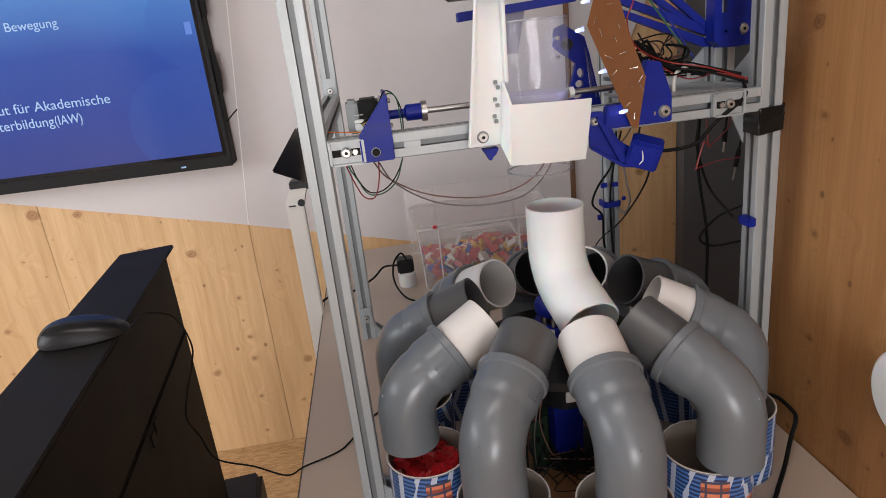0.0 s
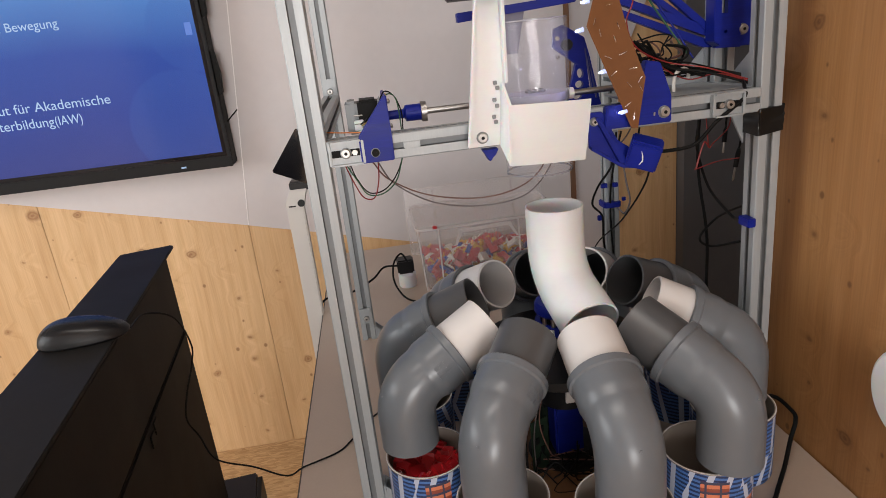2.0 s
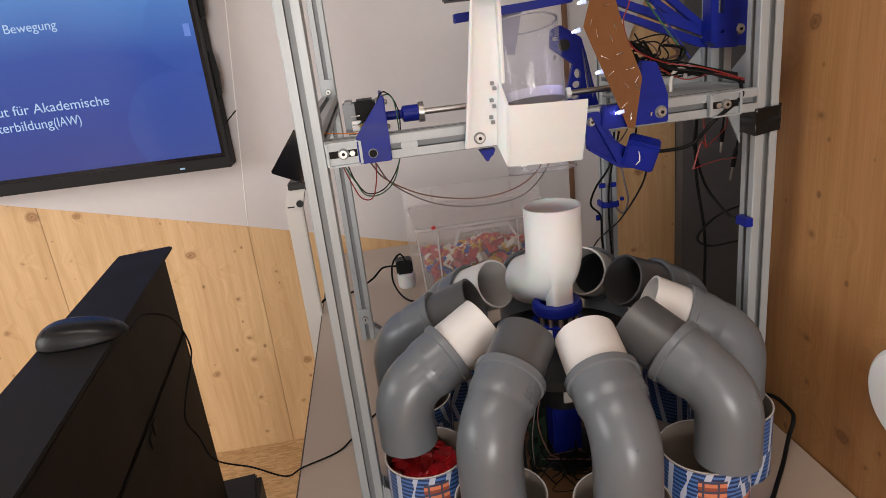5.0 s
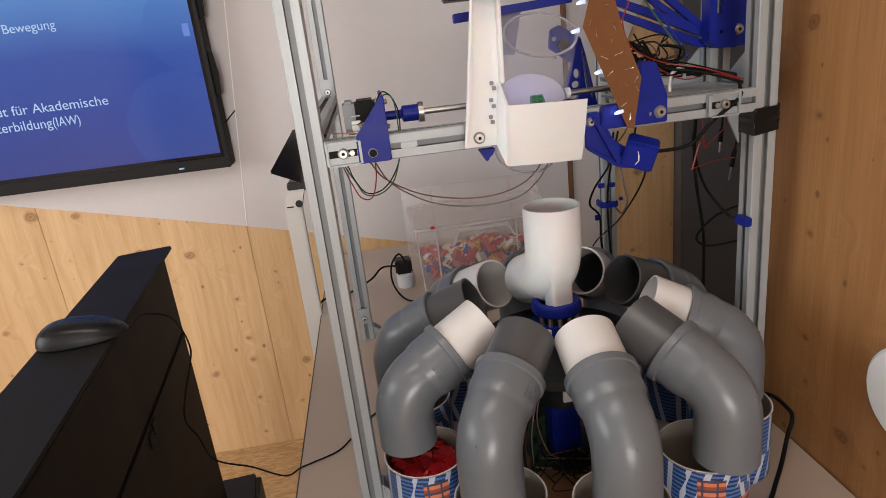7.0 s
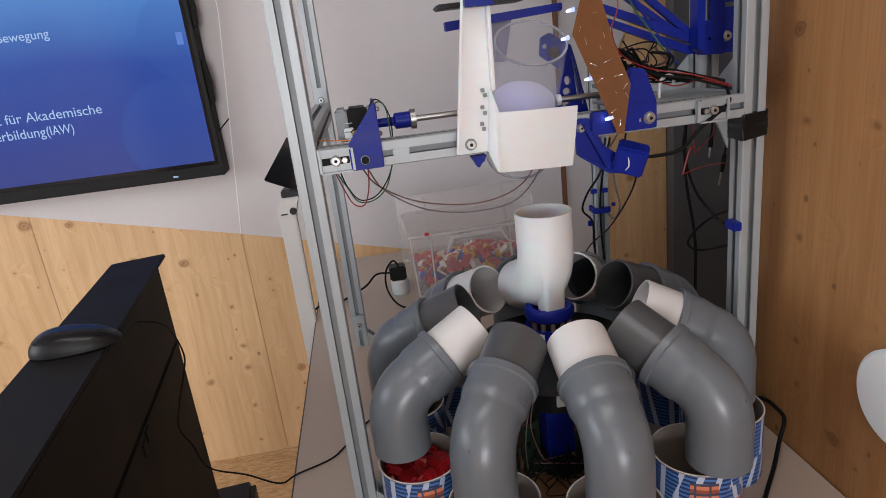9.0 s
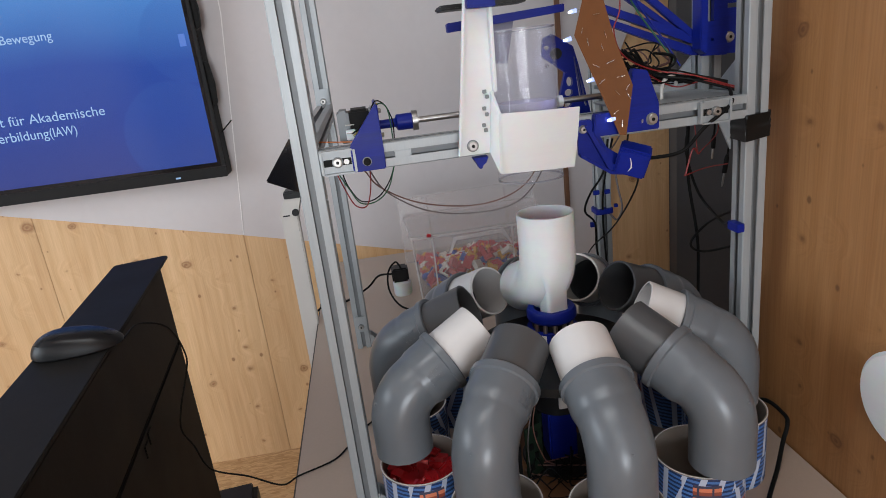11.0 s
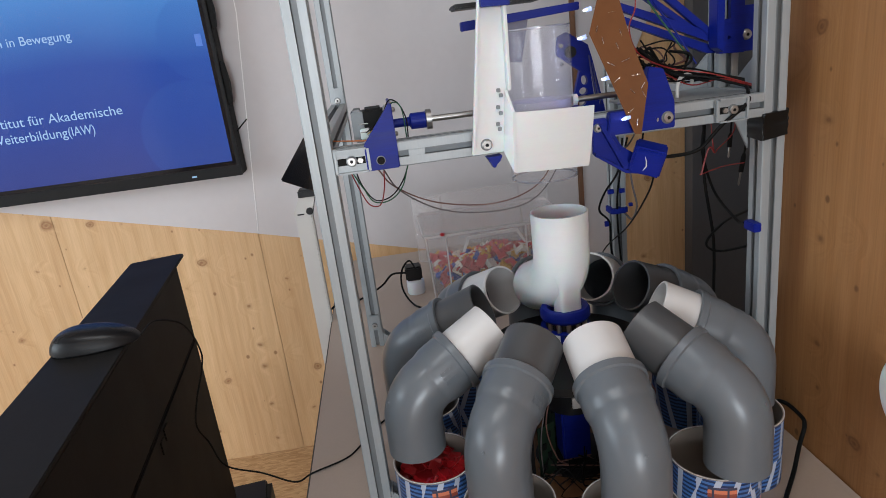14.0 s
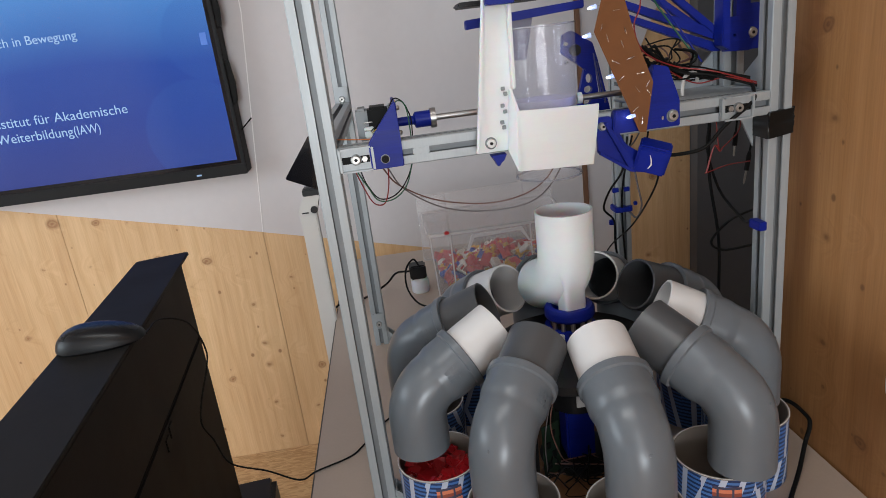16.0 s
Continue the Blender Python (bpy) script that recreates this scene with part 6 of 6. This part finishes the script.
for i in range(12):
    cx, cz, rr, a0 = rng.uniform(0.345, 0.415), rng.uniform(1.284, 1.322), rng.uniform(0.009, 0.02), rng.uniform(0, 6.28)
    cz = min(cz, 1.345 - 0.55 * (cx - 0.34) - 0.3 * rr)
    pts = [(cx + rr * 1.3 * math.cos(a0 + k * 0.9), rng.uniform(0.81, 0.86), cz + rr * 0.8 * math.sin(a0 + k * 0.9) + 0.001 * k) for k in range(6)]
    cable("wire", pts, rng.choice((0.0010, 0.0013, 0.0017)), RUBBER if i % 5 else WIRE_BROWN, "curled wire end behind the circuit board", "tangled wires", "wire")
ringc = put("cable_tie", sweep(spline([(0.4005, 0.82, 1.2605), (0.401, 0.82, 1.276), (0.405, 0.82, 1.285), (0.415, 0.822, 1.2885), (0.4235, 0.825, 1.284), (0.4255, 0.83, 1.2760)], 8), 0.0024, 10, caps=True), STAND_PAINT)
tagged(ringc, "white plastic cable loop beside the wires", "cable loop")


# ---- falling toy bricks ----
def toy(name, u, v, h, material, label):
    root = tagged(empty(name), label, "toy brick")
    part("body", box(-u / 2, -v / 2, 0, u / 2, v / 2, h, 0.0004), material, root)
    for i in range(round(u / 0.008)):
        for j in range(round(v / 0.008)):
            x, y = -u / 2 + 0.004 + i * 0.008, -v / 2 + 0.004 + j * 0.008
            part("stud", cyl((x, y, h), (x, y, h + 0.0017), 0.0024, 12), material, root)
    return root


grey_toy = toy("toy_brick", 0.024, 0.016, 0.0032, GREY_BRICK, "flat grey toy brick dropping through the tube")
green_toy = toy("toy_brick", 0.016, 0.016, 0.0096, GREEN_BRICK, "small green toy brick dropping through the tube")


def motions():
    # the tube turns about its axle; top towards the viewer is positive
    turns = [(0, 0), (2.15, 0), (2.4, 24), (2.65, 36), (3.35, 36), (3.5, 66), (3.6, 92), (3.7, 122), (3.82, 146), (4.3, 150), (5.2, 168), (6.2, 180), (6.35, 186), (6.6, 214), (7.35, 216), (7.5, 246), (7.6, 270), (7.72, 300), (7.88, 326), (8.3, 332), (8.5, 346), (8.65, 368), (8.8, 388), (9.0, 396), (9.5, 396), (9.7, 450), (9.95, 506), (10.5, 512), (11.1, 540), (16, 540)]
    walk(drum, [(t, Matrix.Translation((TX, TY, TZ)) @ Matrix.Rotation(radians(a), 4, "X")) for t, a in turns])
    # the spout swings once from one pipe to another
    swing = [(0, 27), (3.2, 27), (3.3, 24), (3.4, 13), (3.5, -4), (3.6, -34), (3.7, -53), (3.8, -75), (3.9, -105), (4.0, -135), (4.1, -146), (4.2, -151), (4.4, -152), (16, -152)]
    walk(spout, [(t, Matrix.Translation((CX, CY, TABLE_Z)) @ Matrix.Rotation(radians(a + TURN), 4, "Z")) for t, a in swing])

    # bricks drop into the tube, ride on its disc, slip out into the spout and on into a can
    ax = Matrix.Translation((TX, TY, TZ))

    def inside(a, y, z):
        return ax @ Matrix.Rotation(radians(a), 4, "X") @ pose(0, y, z)
    walk(grey_toy, [(0, pose(TX - 0.005, FY, 1.6952)), (0.7, pose(TX - 0.005, FY, 1.6952)), (0.8, pose(TX - 0.005, TY, 1.69)), (0.93, pose(TX - 0.005, TY, 1.40, 40, 20, 10)), (1.03, pose(TX - 0.005, TY, 1.31, 60, 40, 30)), (1.1, inside(0, 0, 0.0064)), (2.15, inside(0, 0, 0.0064)), (2.4, inside(24, -0.012, 0.0064)), (2.65, inside(36, -0.026, 0.0064)), (3.35, inside(36, -0.026, 0.0064)), (3.6, inside(92, -0.03, 0.02)), (3.82, inside(146, -0.01, 0.045)), (3.93, inside(147, 0.0, 0.085)), (4.0, pose(TX + 0.012, TY - 0.035, 1.156, 100, 0, 20)), (4.07, pose(CX, CY, 1.10, 130, 0, 20)), (4.25, pose(CX - 0.01, CY + 0.035, 1.03, 120, 0, 10)), (4.5, pose(CX - 0.01, CY + 0.035, 1.03, 120, 0, 10)), (16, pose(CX - 0.01, CY + 0.035, 1.03, 120, 0, 10))])
    walk(green_toy, [(0, pose(TX + 0.04, FY, 1.6952)), (5.9, pose(TX + 0.04, FY, 1.6952)), (6.0, pose(TX + 0.008, TY, 1.69)), (6.2, pose(TX + 0.008, TY, 1.40, 20, 30, 0)), (6.3, pose(TX + 0.008, TY, 1.302, 40, 30, 10)), (6.36, inside(186, 0, -0.0064) @ pose(0, 0, 0, 180, 0, 0)), (6.6, inside(214, 0.022, -0.0064) @ pose(0, 0, 0, 180, 0, 0)), (7.35, inside(216, 0.024, -0.0064) @ pose(0, 0, 0, 180, 0, 0)), (7.6, inside(270, 0.028, -0.02) @ pose(0, 0, 0, 180, 0, 0)), (7.80, inside(313, 0.01, -0.05) @ pose(0, 0, 0, 180, 0, 0)), (7.87, inside(325, 0.0, -0.085) @ pose(0, 0, 0, 180, 0, 0)), (7.93, pose(TX + 0.003, TY - 0.045, 1.165, 90, 0, 20)), (7.97, pose(CX, CY, 1.11, 120, 0, 20)), (8.03, pose(CX - 0.005, CY + 0.02, 1.05, 140, 0, 20)), (8.12, pose(CX - 0.008, CY + 0.042, 1.025, 140, 0, 20)), (16, pose(CX - 0.008, CY + 0.042, 1.025, 140, 0, 20))])


motions()
